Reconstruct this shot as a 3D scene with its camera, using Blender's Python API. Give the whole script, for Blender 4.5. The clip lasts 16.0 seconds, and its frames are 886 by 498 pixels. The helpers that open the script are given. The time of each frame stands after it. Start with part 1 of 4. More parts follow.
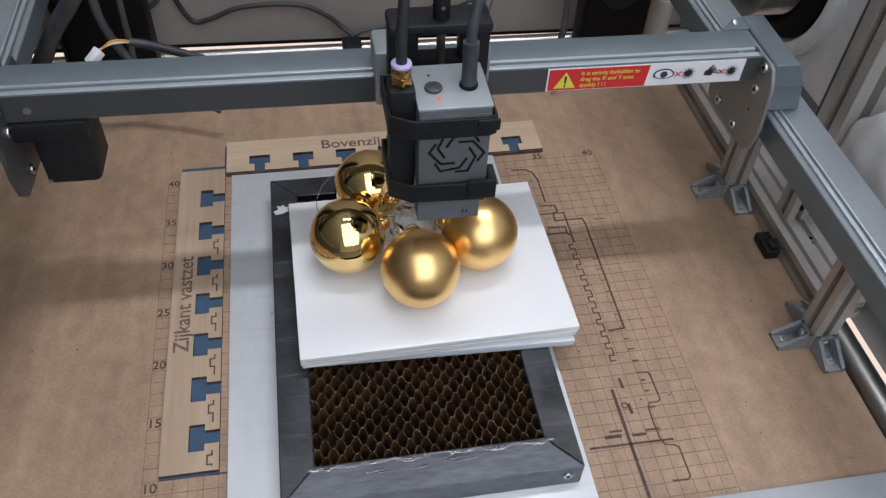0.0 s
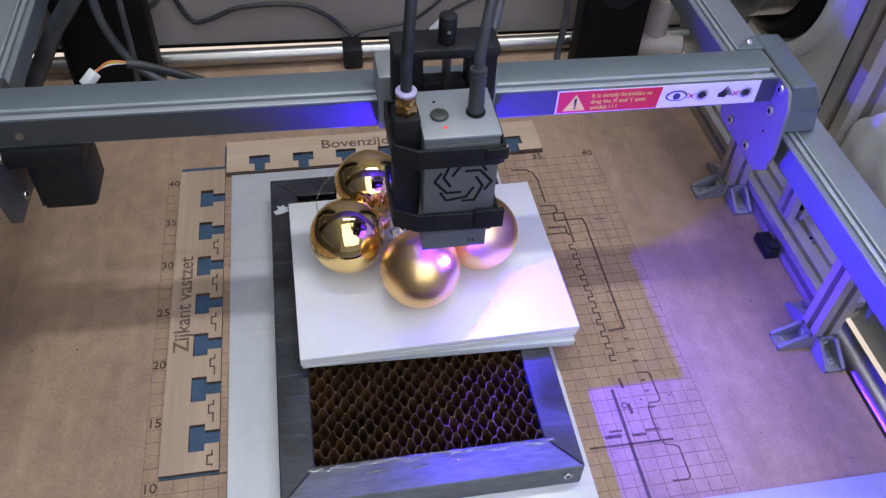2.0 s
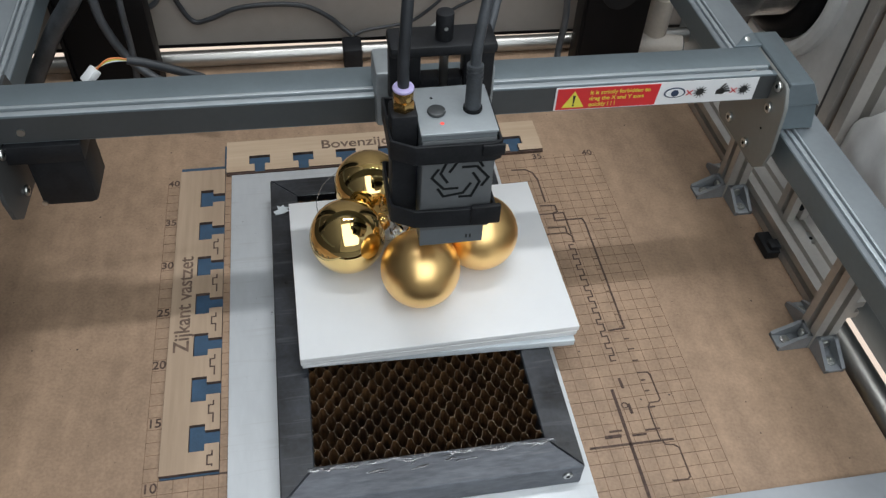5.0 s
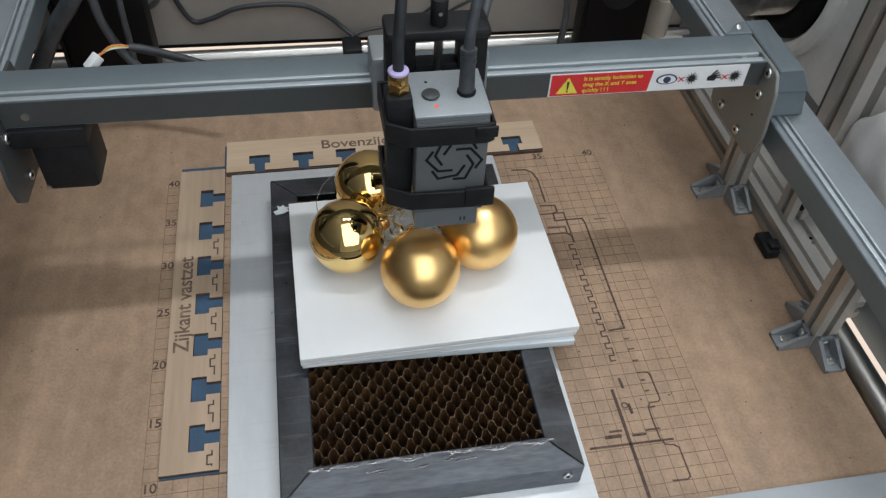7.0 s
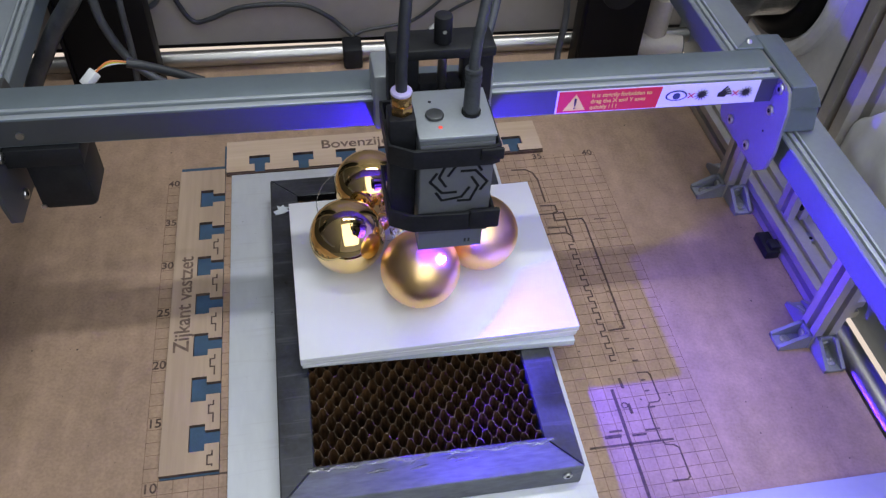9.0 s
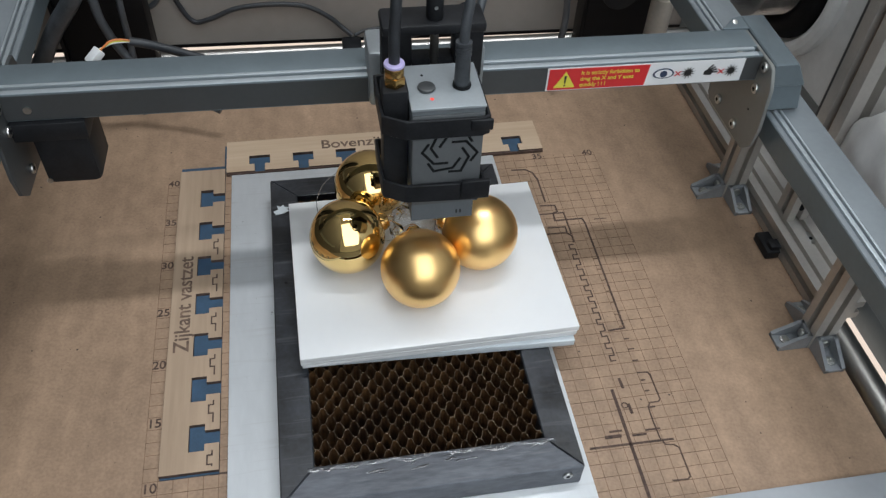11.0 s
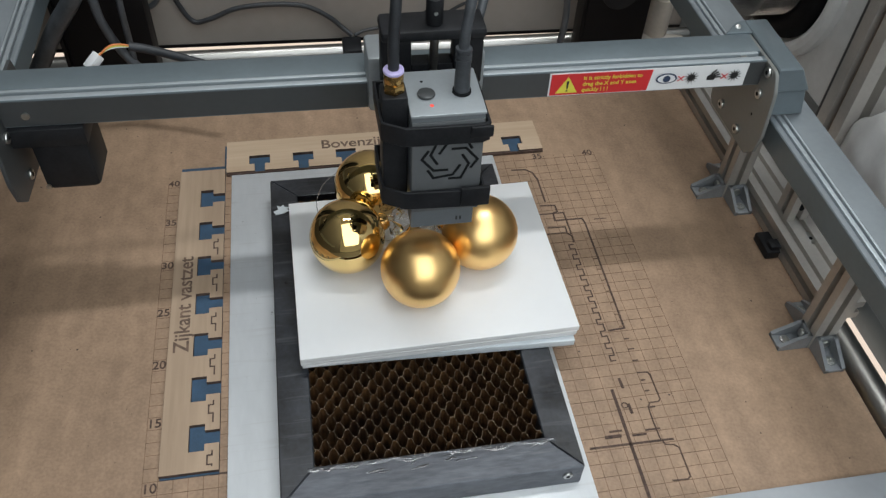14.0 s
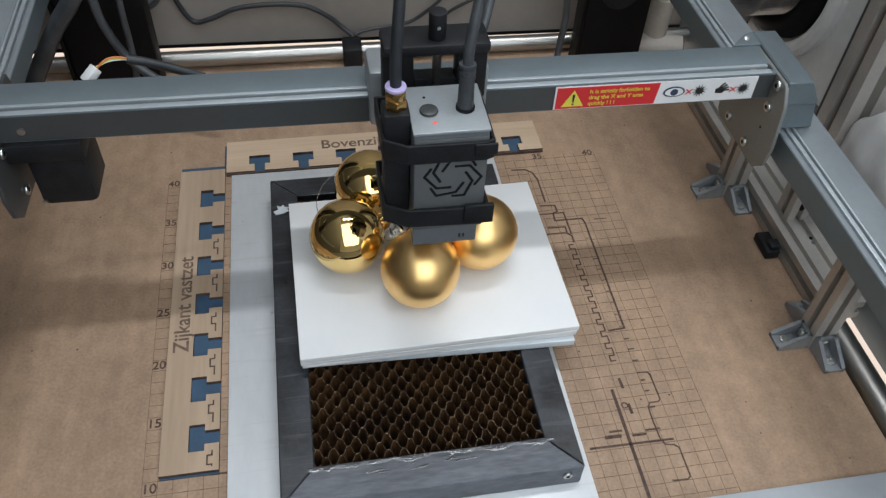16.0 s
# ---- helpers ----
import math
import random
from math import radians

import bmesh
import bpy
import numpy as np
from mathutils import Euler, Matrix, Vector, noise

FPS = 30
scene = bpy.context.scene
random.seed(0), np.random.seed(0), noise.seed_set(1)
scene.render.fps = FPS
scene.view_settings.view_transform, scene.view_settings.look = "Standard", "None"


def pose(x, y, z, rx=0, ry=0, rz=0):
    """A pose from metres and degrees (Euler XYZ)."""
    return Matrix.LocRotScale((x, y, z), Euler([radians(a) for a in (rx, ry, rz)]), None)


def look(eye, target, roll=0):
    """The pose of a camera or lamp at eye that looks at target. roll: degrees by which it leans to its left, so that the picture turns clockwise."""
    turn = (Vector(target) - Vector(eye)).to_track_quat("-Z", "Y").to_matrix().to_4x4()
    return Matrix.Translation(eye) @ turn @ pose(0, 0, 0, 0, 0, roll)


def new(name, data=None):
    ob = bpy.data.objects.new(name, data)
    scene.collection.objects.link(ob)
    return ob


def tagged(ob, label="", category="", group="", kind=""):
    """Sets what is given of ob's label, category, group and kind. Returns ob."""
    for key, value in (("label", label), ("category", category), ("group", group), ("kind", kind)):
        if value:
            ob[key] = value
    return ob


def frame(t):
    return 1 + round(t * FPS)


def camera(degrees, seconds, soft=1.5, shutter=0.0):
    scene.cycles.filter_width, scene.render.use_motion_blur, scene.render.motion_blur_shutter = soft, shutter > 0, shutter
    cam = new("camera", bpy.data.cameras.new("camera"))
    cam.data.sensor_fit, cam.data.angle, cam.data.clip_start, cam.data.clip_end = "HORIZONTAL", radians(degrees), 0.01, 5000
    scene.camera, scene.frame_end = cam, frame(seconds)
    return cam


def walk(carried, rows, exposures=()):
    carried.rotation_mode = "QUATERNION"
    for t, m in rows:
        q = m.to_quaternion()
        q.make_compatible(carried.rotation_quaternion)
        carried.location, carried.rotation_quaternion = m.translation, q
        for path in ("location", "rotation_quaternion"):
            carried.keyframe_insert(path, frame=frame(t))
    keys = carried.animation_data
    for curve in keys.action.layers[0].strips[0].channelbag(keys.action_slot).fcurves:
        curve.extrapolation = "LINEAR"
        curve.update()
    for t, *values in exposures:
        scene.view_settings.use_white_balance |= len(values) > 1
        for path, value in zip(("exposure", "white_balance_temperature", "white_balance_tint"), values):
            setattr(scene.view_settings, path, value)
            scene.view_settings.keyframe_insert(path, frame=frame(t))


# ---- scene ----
cam = camera(56.7, 16.0, soft=1.35)
FAINT = (1.8, 2.0, 2.8, 3.6, 9.0, 13.0)
FIRES = (0.8, 1.8, 2.0, 2.4, 2.6, 2.8, 3.2, 3.6, 4.0, 4.2, 4.8, 5.6, 6.0, 6.4, 6.8, 7.2, 7.4, 7.6, 8.0, 8.2, 8.4, 9.0, 9.2,
         9.8, 10.4, 10.8, 11.3, 11.5, 12.1, 12.3, 12.5, 13.0, 13.4, 13.6, 13.8, 14.4, 14.6, 14.7, 15.1, 15.2, 15.4, 15.5, 15.8)
# the film camera dims a little in the bursts of laser light
SLOW = [(0.0, -0.02, 6500, 14), (0.9, 0.0, 6500, 14), (1.5, 0.06, 6480, 13), (2.4, -0.02, 6600, 8), (3.4, -0.03, 6550, 9), (4.5, -0.03, 6600, 8), (6.4, -0.04, 6700, 7),
        (7.3, -0.03, 6600, 8), (11.5, -0.05, 6550, 8), (13.5, -0.06, 6700, 7), (14.4, -0.07, 6750, 7), (15.4, -0.07, 6600, 8), (16.0, -0.03, 6550, 8)]


def drift(t, dip=0.0):
    """Slow drift of the film camera's exposure and white balance."""
    for a, b in zip(SLOW, SLOW[1:]):
        if t <= b[0]:
            k = (t - a[0]) / (b[0] - a[0])
            stops, kelvin, tint = (u + (v - u) * k for u, v in zip(a[1:], b[1:]))
            return (t, stops - dip, kelvin, tint)
    return (t, SLOW[-1][1] - dip, SLOW[-1][2], SLOW[-1][3])


EXPOSURE = [drift(0.0)]
for burst in FIRES:
    if EXPOSURE[-1][0] < burst - 0.07:
        EXPOSURE.append(drift(burst - 0.0334))
    EXPOSURE += [drift(burst, 0.10), drift(burst + 0.0334)]
EXPOSURE.append(drift(16.0))
EYE = Vector((0.1365, -0.1734, 0.5162))
AIM = EYE + Vector((0.1386, 0.6657, -0.7332))
walk(cam, [(0.0, look(EYE, AIM, 3.33)), (16.0, look(EYE, AIM, 3.33))],
     exposures=EXPOSURE)

# ---- light: a large window behind the camera, a ceiling strip above the back of the machine ----
world = bpy.data.worlds.new("room_air")
scene.world = world
world.use_nodes = True
world.node_tree.nodes["Background"].inputs[0].default_value = (0.75, 0.85, 1.0, 1)
world.node_tree.nodes["Background"].inputs[1].default_value = 0.25


def area_lamp(name, eye, target, sx, sy, watts, colour):
    data = bpy.data.lights.new(name, "AREA")
    data.shape, data.size, data.size_y, data.energy, data.color = "RECTANGLE", sx, sy, watts, colour
    ob = new(name, data)
    ob.matrix_world = look(eye, target)
    return ob


area_lamp("window_daylight", (0.36, -0.54, 0.96), (0.32, 0.10, 0.05), 1.10, 1.60, 13.2, (0.88, 0.955, 1.05))
area_lamp("ceiling_lamp", (0.50, 0.56, 2.28), (0.50, 0.57, 0.0), 1.30, 0.10, 21, (0.93, 0.965, 1.02))


# ---- materials ----
def mat(name, colour, rough=0.5, metal=0.0, vary=0.12, scale=30.0, bump=0.0, bump_scale=200.0, coat=0.0,
        stretch=(1, 1, 1), second=None, dirt=0.0, spec=0.5, rough_vary=0.15, specks=0.0, grain=0.0, scratch=None):
    """Principled surface with two scales of colour variation, uneven gloss and fine relief."""
    m = bpy.data.materials.new(name)
    m.use_nodes = True
    n, l = m.node_tree.nodes, m.node_tree.links
    b = n["Principled BSDF"]
    tc = n.new("ShaderNodeTexCoord")
    mp = n.new("ShaderNodeMapping")
    mp.inputs["Scale"].default_value = stretch
    l.new(tc.outputs["Object"], mp.inputs["Vector"])

    def noise_node(s, detail=6.0):
        t = n.new("ShaderNodeTexNoise")
        t.inputs["Scale"].default_value, t.inputs["Detail"].default_value = s, detail
        l.new(mp.outputs["Vector"], t.inputs["Vector"])
        return t
    big, fine = noise_node(scale), noise_node(scale * 9)
    add = n.new("ShaderNodeMath")
    add.operation = "MULTIPLY_ADD"
    l.new(fine.outputs["Fac"], add.inputs[0])
    add.inputs[1].default_value = 0.5
    l.new(big.outputs["Fac"], add.inputs[2])
    ramp = n.new("ShaderNodeValToRGB")
    c = Vector(colour)
    c2 = Vector(second) if second else c * (1 - 2 * vary)
    ramp.color_ramp.elements[0].position, ramp.color_ramp.elements[1].position = 0.5, 1.0
    ramp.color_ramp.elements[0].color = (*c2, 1)
    ramp.color_ramp.elements[1].color = (*(c * (1 + vary)), 1)
    l.new(add.outputs[0], ramp.inputs[0])
    out = ramp.outputs[0]
    if dirt:
        d = noise_node(scale * 0.35, 8.0)
        dr = n.new("ShaderNodeValToRGB")
        dr.color_ramp.elements[0].position, dr.color_ramp.elements[1].position = 0.35, 0.65
        dr.color_ramp.elements[0].color = (1 - dirt, 1 - dirt, 1 - dirt, 1)
        l.new(d.outputs["Fac"], dr.inputs[0])
        mx = n.new("ShaderNodeMixRGB")
        mx.blend_type = "MULTIPLY"
        mx.inputs[0].default_value = 1.0
        l.new(out, mx.inputs[1])
        l.new(dr.outputs[0], mx.inputs[2])
        out = mx.outputs[0]
    if grain:
        # fine mottling and faint long grain
        for s, st, amount in ((420.0, (1, 1, 1), grain), (26.0, (3.2, 0.35, 1), grain * 0.8), (70.0, (1, 1, 1), grain * 0.7)):
            gm = n.new("ShaderNodeMapping")
            gm.inputs["Scale"].default_value = st
            gm.inputs["Rotation"].default_value = (0, 0, 0.32)
            l.new(tc.outputs["Object"], gm.inputs["Vector"])
            gt = n.new("ShaderNodeTexNoise")
            gt.inputs["Scale"].default_value, gt.inputs["Detail"].default_value = s, 5.0
            l.new(gm.outputs["Vector"], gt.inputs["Vector"])
            gr = n.new("ShaderNodeValToRGB")
            gr.color_ramp.elements[0].position, gr.color_ramp.elements[1].position = 0.35, 0.65
            gr.color_ramp.elements[0].color = (1 - amount, 1 - amount, 1 - amount, 1)
            l.new(gt.outputs["Fac"], gr.inputs[0])
            mx = n.new("ShaderNodeMixRGB")
            mx.blend_type = "MULTIPLY"
            mx.inputs[0].default_value = 1.0
            l.new(out, mx.inputs[1])
            l.new(gr.outputs[0], mx.inputs[2])
            out = mx.outputs[0]
    if specks:
        # sparse dark specks and short scratches
        for s, lim in ((90.0, 0.075), (260.0, 0.09)):
            vo = n.new("ShaderNodeTexVoronoi")
            vo.inputs["Scale"].default_value = s
            l.new(tc.outputs["Object"], vo.inputs["Vector"])
            pick = n.new("ShaderNodeSeparateColor")
            l.new(vo.outputs["Color"], pick.inputs[0])
            gate = n.new("ShaderNodeMath")
            gate.operation = "GREATER_THAN"
            gate.inputs[1].default_value = 0.90
            l.new(pick.outputs[0], gate.inputs[0])
            near_dot = n.new("ShaderNodeMath")
            near_dot.operation = "LESS_THAN"
            near_dot.inputs[1].default_value = lim
            l.new(vo.outputs["Distance"], near_dot.inputs[0])
            both = n.new("ShaderNodeMath")
            both.operation = "MULTIPLY"
            l.new(gate.outputs[0], both.inputs[0])
            l.new(near_dot.outputs[0], both.inputs[1])
            amt = n.new("ShaderNodeMath")
            amt.operation = "MULTIPLY"
            amt.inputs[1].default_value = specks
            l.new(both.outputs[0], amt.inputs[0])
            mx = n.new("ShaderNodeMixRGB")
            mx.inputs[2].default_value = (0.06, 0.04, 0.03, 1)
            l.new(amt.outputs[0], mx.inputs[0])
            l.new(out, mx.inputs[1])
            out = mx.outputs[0]
    if scratch:
        # rubbed streaks in two directions, with a colour of their own
        for turn, s in ((0.25, 38.0), (1.75, 24.0)):
            gm = n.new("ShaderNodeMapping")
            gm.inputs["Scale"].default_value = (0.6, 9.0, 1.0)
            gm.inputs["Rotation"].default_value = (0, 0, turn)
            l.new(tc.outputs["Object"], gm.inputs["Vector"])
            gt = n.new("ShaderNodeTexNoise")
            gt.inputs["Scale"].default_value, gt.inputs["Detail"].default_value = s, 7.0
            l.new(gm.outputs["Vector"], gt.inputs["Vector"])
            gr = n.new("ShaderNodeMapRange")
            gr.inputs[1].default_value, gr.inputs[2].default_value, gr.inputs[4].default_value = 0.60, 0.72, 0.8
            l.new(gt.outputs["Fac"], gr.inputs[0])
            mx = n.new("ShaderNodeMixRGB")
            mx.inputs[2].default_value = (*scratch, 1)
            l.new(gr.outputs[0], mx.inputs[0])
            l.new(out, mx.inputs[1])
            out = mx.outputs[0]
    l.new(out, b.inputs["Base Color"])
    b.inputs["Metallic"].default_value = metal
    b.inputs["Specular IOR Level"].default_value = spec
    b.inputs["Coat Weight"].default_value = coat
    mr = n.new("ShaderNodeMapRange")
    mr.inputs[3].default_value, mr.inputs[4].default_value = max(0, rough * (1 - rough_vary)), min(1, rough * (1 + rough_vary))
    l.new(big.outputs["Fac"], mr.inputs[0])
    l.new(mr.outputs[0], b.inputs["Roughness"])
    if bump:
        bt = noise_node(bump_scale, 4.0)
        bn = n.new("ShaderNodeBump")
        bn.inputs["Strength"].default_value, bn.inputs["Distance"].default_value = bump, 0.001
        l.new(bt.outputs["Fac"], bn.inputs["Height"])
        l.new(bn.outputs[0], b.inputs["Normal"])
    return m


def glass(name, colour, rough=0.02):
    m = bpy.data.materials.new(name)
    m.use_nodes = True
    b = m.node_tree.nodes["Principled BSDF"]
    b.inputs["Base Color"].default_value = (*colour, 1)
    b.inputs["Transmission Weight"].default_value, b.inputs["Roughness"].default_value = 1.0, rough
    b.inputs["IOR"].default_value = 1.45
    return m


def glow(name, colour, strength):
    m = bpy.data.materials.new(name)
    m.use_nodes = True
    n = m.node_tree.nodes
    n.remove(n["Principled BSDF"])
    e = n.new("ShaderNodeEmission")
    e.inputs[0].default_value, e.inputs[1].default_value = (*colour, 1), strength
    m.node_tree.links.new(e.outputs[0], n["Material Output"].inputs[0])
    return m


BED = mat("hardboard", (0.525, 0.352, 0.232), 0.5, vary=0.10, scale=7, bump=0.15, bump_scale=700, second=(0.375, 0.248, 0.163), dirt=0.20, stretch=(1.3, 0.8, 1), specks=0.9, grain=0.17)
BURN = mat("burnt_line", (0.095, 0.058, 0.045), 0.8, vary=0.3, scale=200)
SCORCH = mat("scorched_lettering", (0.17, 0.11, 0.08), 0.8, vary=0.3, scale=150)
BURN_THIN = mat("faint_burnt_line", (0.22, 0.135, 0.085), 0.8, vary=0.35, scale=120)
PLY = mat("pale_plywood", (0.43, 0.315, 0.22), 0.6, vary=0.08, scale=40, stretch=(1, 0.06, 1), bump=0.1, bump_scale=400, second=(0.33, 0.235, 0.16))
PLY_X = mat("pale_plywood_long", (0.54, 0.41, 0.29), 0.6, vary=0.08, scale=40, stretch=(0.06, 1, 1), bump=0.1, bump_scale=400, second=(0.46, 0.33, 0.22))
BLUE = mat("blue_card", (0.038, 0.082, 0.140), 0.7, vary=0.12, scale=80)
ALU_SHEET = mat("dull_aluminium_sheet", (0.68, 0.70, 0.72), 0.42, metal=0.30, vary=0.05, scale=20, stretch=(1, 0.3, 1), bump=0.05, bump_scale=500, specks=0.4, scratch=(0.60, 0.61, 0.62))
BAR_WORN_SHEEN = mat("worn_sheen_aluminium", (0.11, 0.118, 0.135), 0.42, metal=0.4, vary=0.35, scale=30, bump=0.35, bump_scale=110, second=(0.03, 0.033, 0.04), rough_vary=0.6, stretch=(0.4, 1.5, 1), scratch=(0.17, 0.175, 0.19))
WET = mat("glossy_resin", (0.070, 0.074, 0.082), 0.09, coat=0.5, metal=0.2, vary=0.5, scale=150, bump=0.8, bump_scale=350, second=(0.05, 0.05, 0.055))
RAIL = mat("pale_grey_anodised_rail", (0.27, 0.30, 0.322), 0.42, metal=0.35, vary=0.05, scale=25, bump=0.03, bump_scale=900, rough_vary=0.25)
BAR_SHADED = mat("shaded_bar_face", (0.075, 0.072, 0.070), 0.42, metal=0.5, vary=0.25, scale=25, stretch=(0.2, 1, 3), bump=0.1, bump_scale=200)
BLACK_BAR = mat("scuffed_black_aluminium", (0.021, 0.024, 0.031), 0.36, vary=0.45, scale=35, bump=0.25, bump_scale=130, spec=0.7, rough_vary=0.6, coat=0.25, scratch=(0.075, 0.08, 0.088))
HONEY = mat("dark_honeycomb_foil", (0.150, 0.078, 0.032), 0.45, metal=0.5, vary=0.5, scale=45, second=(0.036, 0.019, 0.013))
FOIL_LIT = mat("lit_foil_edge", (0.27, 0.21, 0.15), 0.5, metal=0.6, vary=0.4, scale=90, second=(0.08, 0.06, 0.04))
TRAY_DARK = mat("dark_tray", (0.050, 0.028, 0.020), 0.6, vary=0.4, scale=30)
WHITE = mat("white_plastic_sheet", (0.79, 0.795, 0.80), 0.32, vary=0.015, scale=12, bump=0.02, bump_scale=60)
CLOUDY = mat("cloudy_acrylic_sheet", (0.60, 0.645, 0.67), 0.3, vary=0.04, scale=12)
GREY = mat("grey_anodised_metal", (0.160, 0.195, 0.215), 0.42, metal=0.35, vary=0.05, scale=25, bump=0.03, bump_scale=900, rough_vary=0.25)
PLATE_LIT = mat("floor_lit_plate", (0.23, 0.235, 0.225), 0.4, metal=0.35, vary=0.05, scale=25, rough_vary=0.25)
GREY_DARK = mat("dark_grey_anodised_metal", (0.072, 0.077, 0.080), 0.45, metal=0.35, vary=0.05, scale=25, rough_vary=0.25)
SLOT = mat("dark_slot", (0.008, 0.009, 0.010), 0.7, spec=0.2)
RAILWIRE = mat("bright_rail", (0.50, 0.55, 0.58), 0.42, metal=0.5, vary=0.04)
# warm tint: the wood's reflection is put into the aluminium's colour
ALU = mat("wood_tinted_aluminium", (0.50, 0.475, 0.44), 0.38, metal=0.45, vary=0.06, scale=30, rough_vary=0.3)
CAST = mat("cast_grey_metal", (0.30, 0.315, 0.33), 0.5, metal=0.4, vary=0.08, scale=90, bump=0.15, bump_scale=500)
STEEL = mat("polished_steel_tube", (0.40, 0.39, 0.37), 0.33, metal=1.0, vary=0.05, scale=20)
SCREW = mat("screw_steel", (0.6, 0.6, 0.58), 0.3, metal=1.0, vary=0.08, scale=200)
PLASTIC = mat("black_plastic", (0.015, 0.0158, 0.018), 0.5, vary=0.25, scale=60, spec=0.22)
RUBBER = mat("black_cable_rubber", (0.026, 0.029, 0.034), 0.5, vary=0.2, scale=80)
CHEEK = mat("pale_grey_moulded_cheek", (0.30, 0.325, 0.34), 0.4, metal=0.3, vary=0.05, scale=40, rough_vary=0.2)
RUBBER_GREY = mat("grey_cable_rubber", (0.060, 0.066, 0.074), 0.42, vary=0.2, scale=80)
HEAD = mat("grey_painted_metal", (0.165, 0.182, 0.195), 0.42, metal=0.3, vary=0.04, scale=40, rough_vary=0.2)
TOPGREY = mat("pale_grey_top_metal", (0.34, 0.37, 0.39), 0.38, metal=0.3, vary=0.04, scale=40, rough_vary=0.2)
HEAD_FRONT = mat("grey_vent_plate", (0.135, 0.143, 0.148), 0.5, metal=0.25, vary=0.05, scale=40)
LEDGE = mat("pale_grey_metal_ledge", (0.55, 0.58, 0.62), 0.4, metal=0.4, vary=0.04, scale=20)
BRASS = mat("brass", (0.60, 0.38, 0.14), 0.25, metal=1.0, vary=0.08, scale=100)
LILAC = mat("lilac_plastic", (0.50, 0.44, 0.72), 0.4, vary=0.05)
PANEL = mat("beige_grey_panel", (0.285, 0.256, 0.232), 0.6, vary=0.06, scale=8, bump=0.05)
WALL_PALE = mat("pale_grey_enclosure_wall", (0.82, 0.82, 0.81), 0.55, vary=0.06, scale=10, bump=0.06, bump_scale=120)
ROOM = mat("room_wall_paint", (0.82, 0.81, 0.77), 0.8, vary=0.05, scale=4)
ROOM_DARK = mat("dark_surround", (0.07, 0.068, 0.065), 0.7, vary=0.1, scale=5)
TAN_STRIP = mat("tan_plastic_strip", (0.26, 0.19, 0.14), 0.5, vary=0.1, scale=30)
CREAM = mat("cream_plastic_fitting", (0.55, 0.50, 0.44), 0.45, vary=0.06, scale=30)
GOLD = mat("mirror_gold", (0.97, 0.70, 0.30), 0.03, metal=1.0, vary=0.02, scale=20)
GOLD_CRUSH = mat("crumpled_gold_foil", (0.95, 0.60, 0.22), 0.16, metal=1.0, vary=0.1, scale=90, bump=0.8, bump_scale=420)
GOLD_SATIN = mat("satin_gold", (1.0, 0.66, 0.28), 0.34, metal=1.0, vary=0.02, scale=30, rough_vary=0.06)
RED = mat("red_label", (0.62, 0.025, 0.03), 0.4, vary=0.04)
LABEL = mat("white_label", (0.78, 0.79, 0.80), 0.4, vary=0.02)
YELLOW = mat("yellow_print", (0.75, 0.68, 0.08), 0.5, vary=0.03)
INK = mat("black_print", (0.02, 0.02, 0.02), 0.5)
INK_BLUE = mat("dark_blue_print", (0.03, 0.05, 0.10), 0.5)
REDLED = glow("red_indicator", (1.0, 0.12, 0.10), 1.2)
ORANGE = mat("orange_wire", (0.65, 0.20, 0.05), 0.5)
BLACK = mat("matt_black_paint", (0.004, 0.004, 0.005), 0.6, vary=0.2, scale=30, spec=0.2)
FOIL = mat("silver_foil", (0.7, 0.7, 0.7), 0.25, metal=1.0, vary=0.1, scale=60, bump=0.6, bump_scale=300)
WHITE_FILM = mat("white_film", (0.62, 0.61, 0.60), 0.5, vary=0.05, scale=20)
CLEAR = glass("clear_plastic", (0.97, 0.97, 0.98))
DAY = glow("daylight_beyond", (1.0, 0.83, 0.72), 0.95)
LASER = glow("laser_glow", (0.055, 0.014, 1.0), 93000.0)


# ---- mesh helpers ----
def box_bm(x0, y0, z0, x1, y1, z1, bevel=0.0, bm=None):
    bm2 = bmesh.new()
    r = bmesh.ops.create_cube(bm2, size=1)
    bmesh.ops.scale(bm2, vec=(x1 - x0, y1 - y0, z1 - z0), verts=bm2.verts)
    bmesh.ops.translate(bm2, vec=((x0 + x1) / 2, (y0 + y1) / 2, (z0 + z1) / 2), verts=bm2.verts)
    if bevel:
        bmesh.ops.bevel(bm2, geom=bm2.edges[:], offset=bevel, segments=2, affect="EDGES", profile=0.5)
    return merge(bm, bm2) if bm else bm2


def merge(a, b):
    me = bpy.data.meshes.new("tmp")
    b.to_mesh(me)
    b.free()
    a.from_mesh(me)
    bpy.data.meshes.remove(me)
    return a


def cyl_bm(p0, p1, r0, r1=None, n=24, cap=True, bevel=0.0):
    r1 = r0 if r1 is None else r1
    bm = bmesh.new()
    a, b = Vector(p0), Vector(p1)
    bmesh.ops.create_cone(bm, cap_ends=cap, segments=n, radius1=r0, radius2=r1, depth=(b - a).length)
    if bevel:
        bmesh.ops.bevel(bm, geom=[e for e in bm.edges if abs(e.verts[0].co.z - e.verts[1].co.z) < 1e-6], offset=bevel, segments=2, affect="EDGES", profile=0.5)
    q = (b - a).to_track_quat("Z", "Y").to_matrix().to_4x4()
    bmesh.ops.transform(bm, matrix=Matrix.Translation((a + b) / 2) @ q, verts=bm.verts)
    return bm


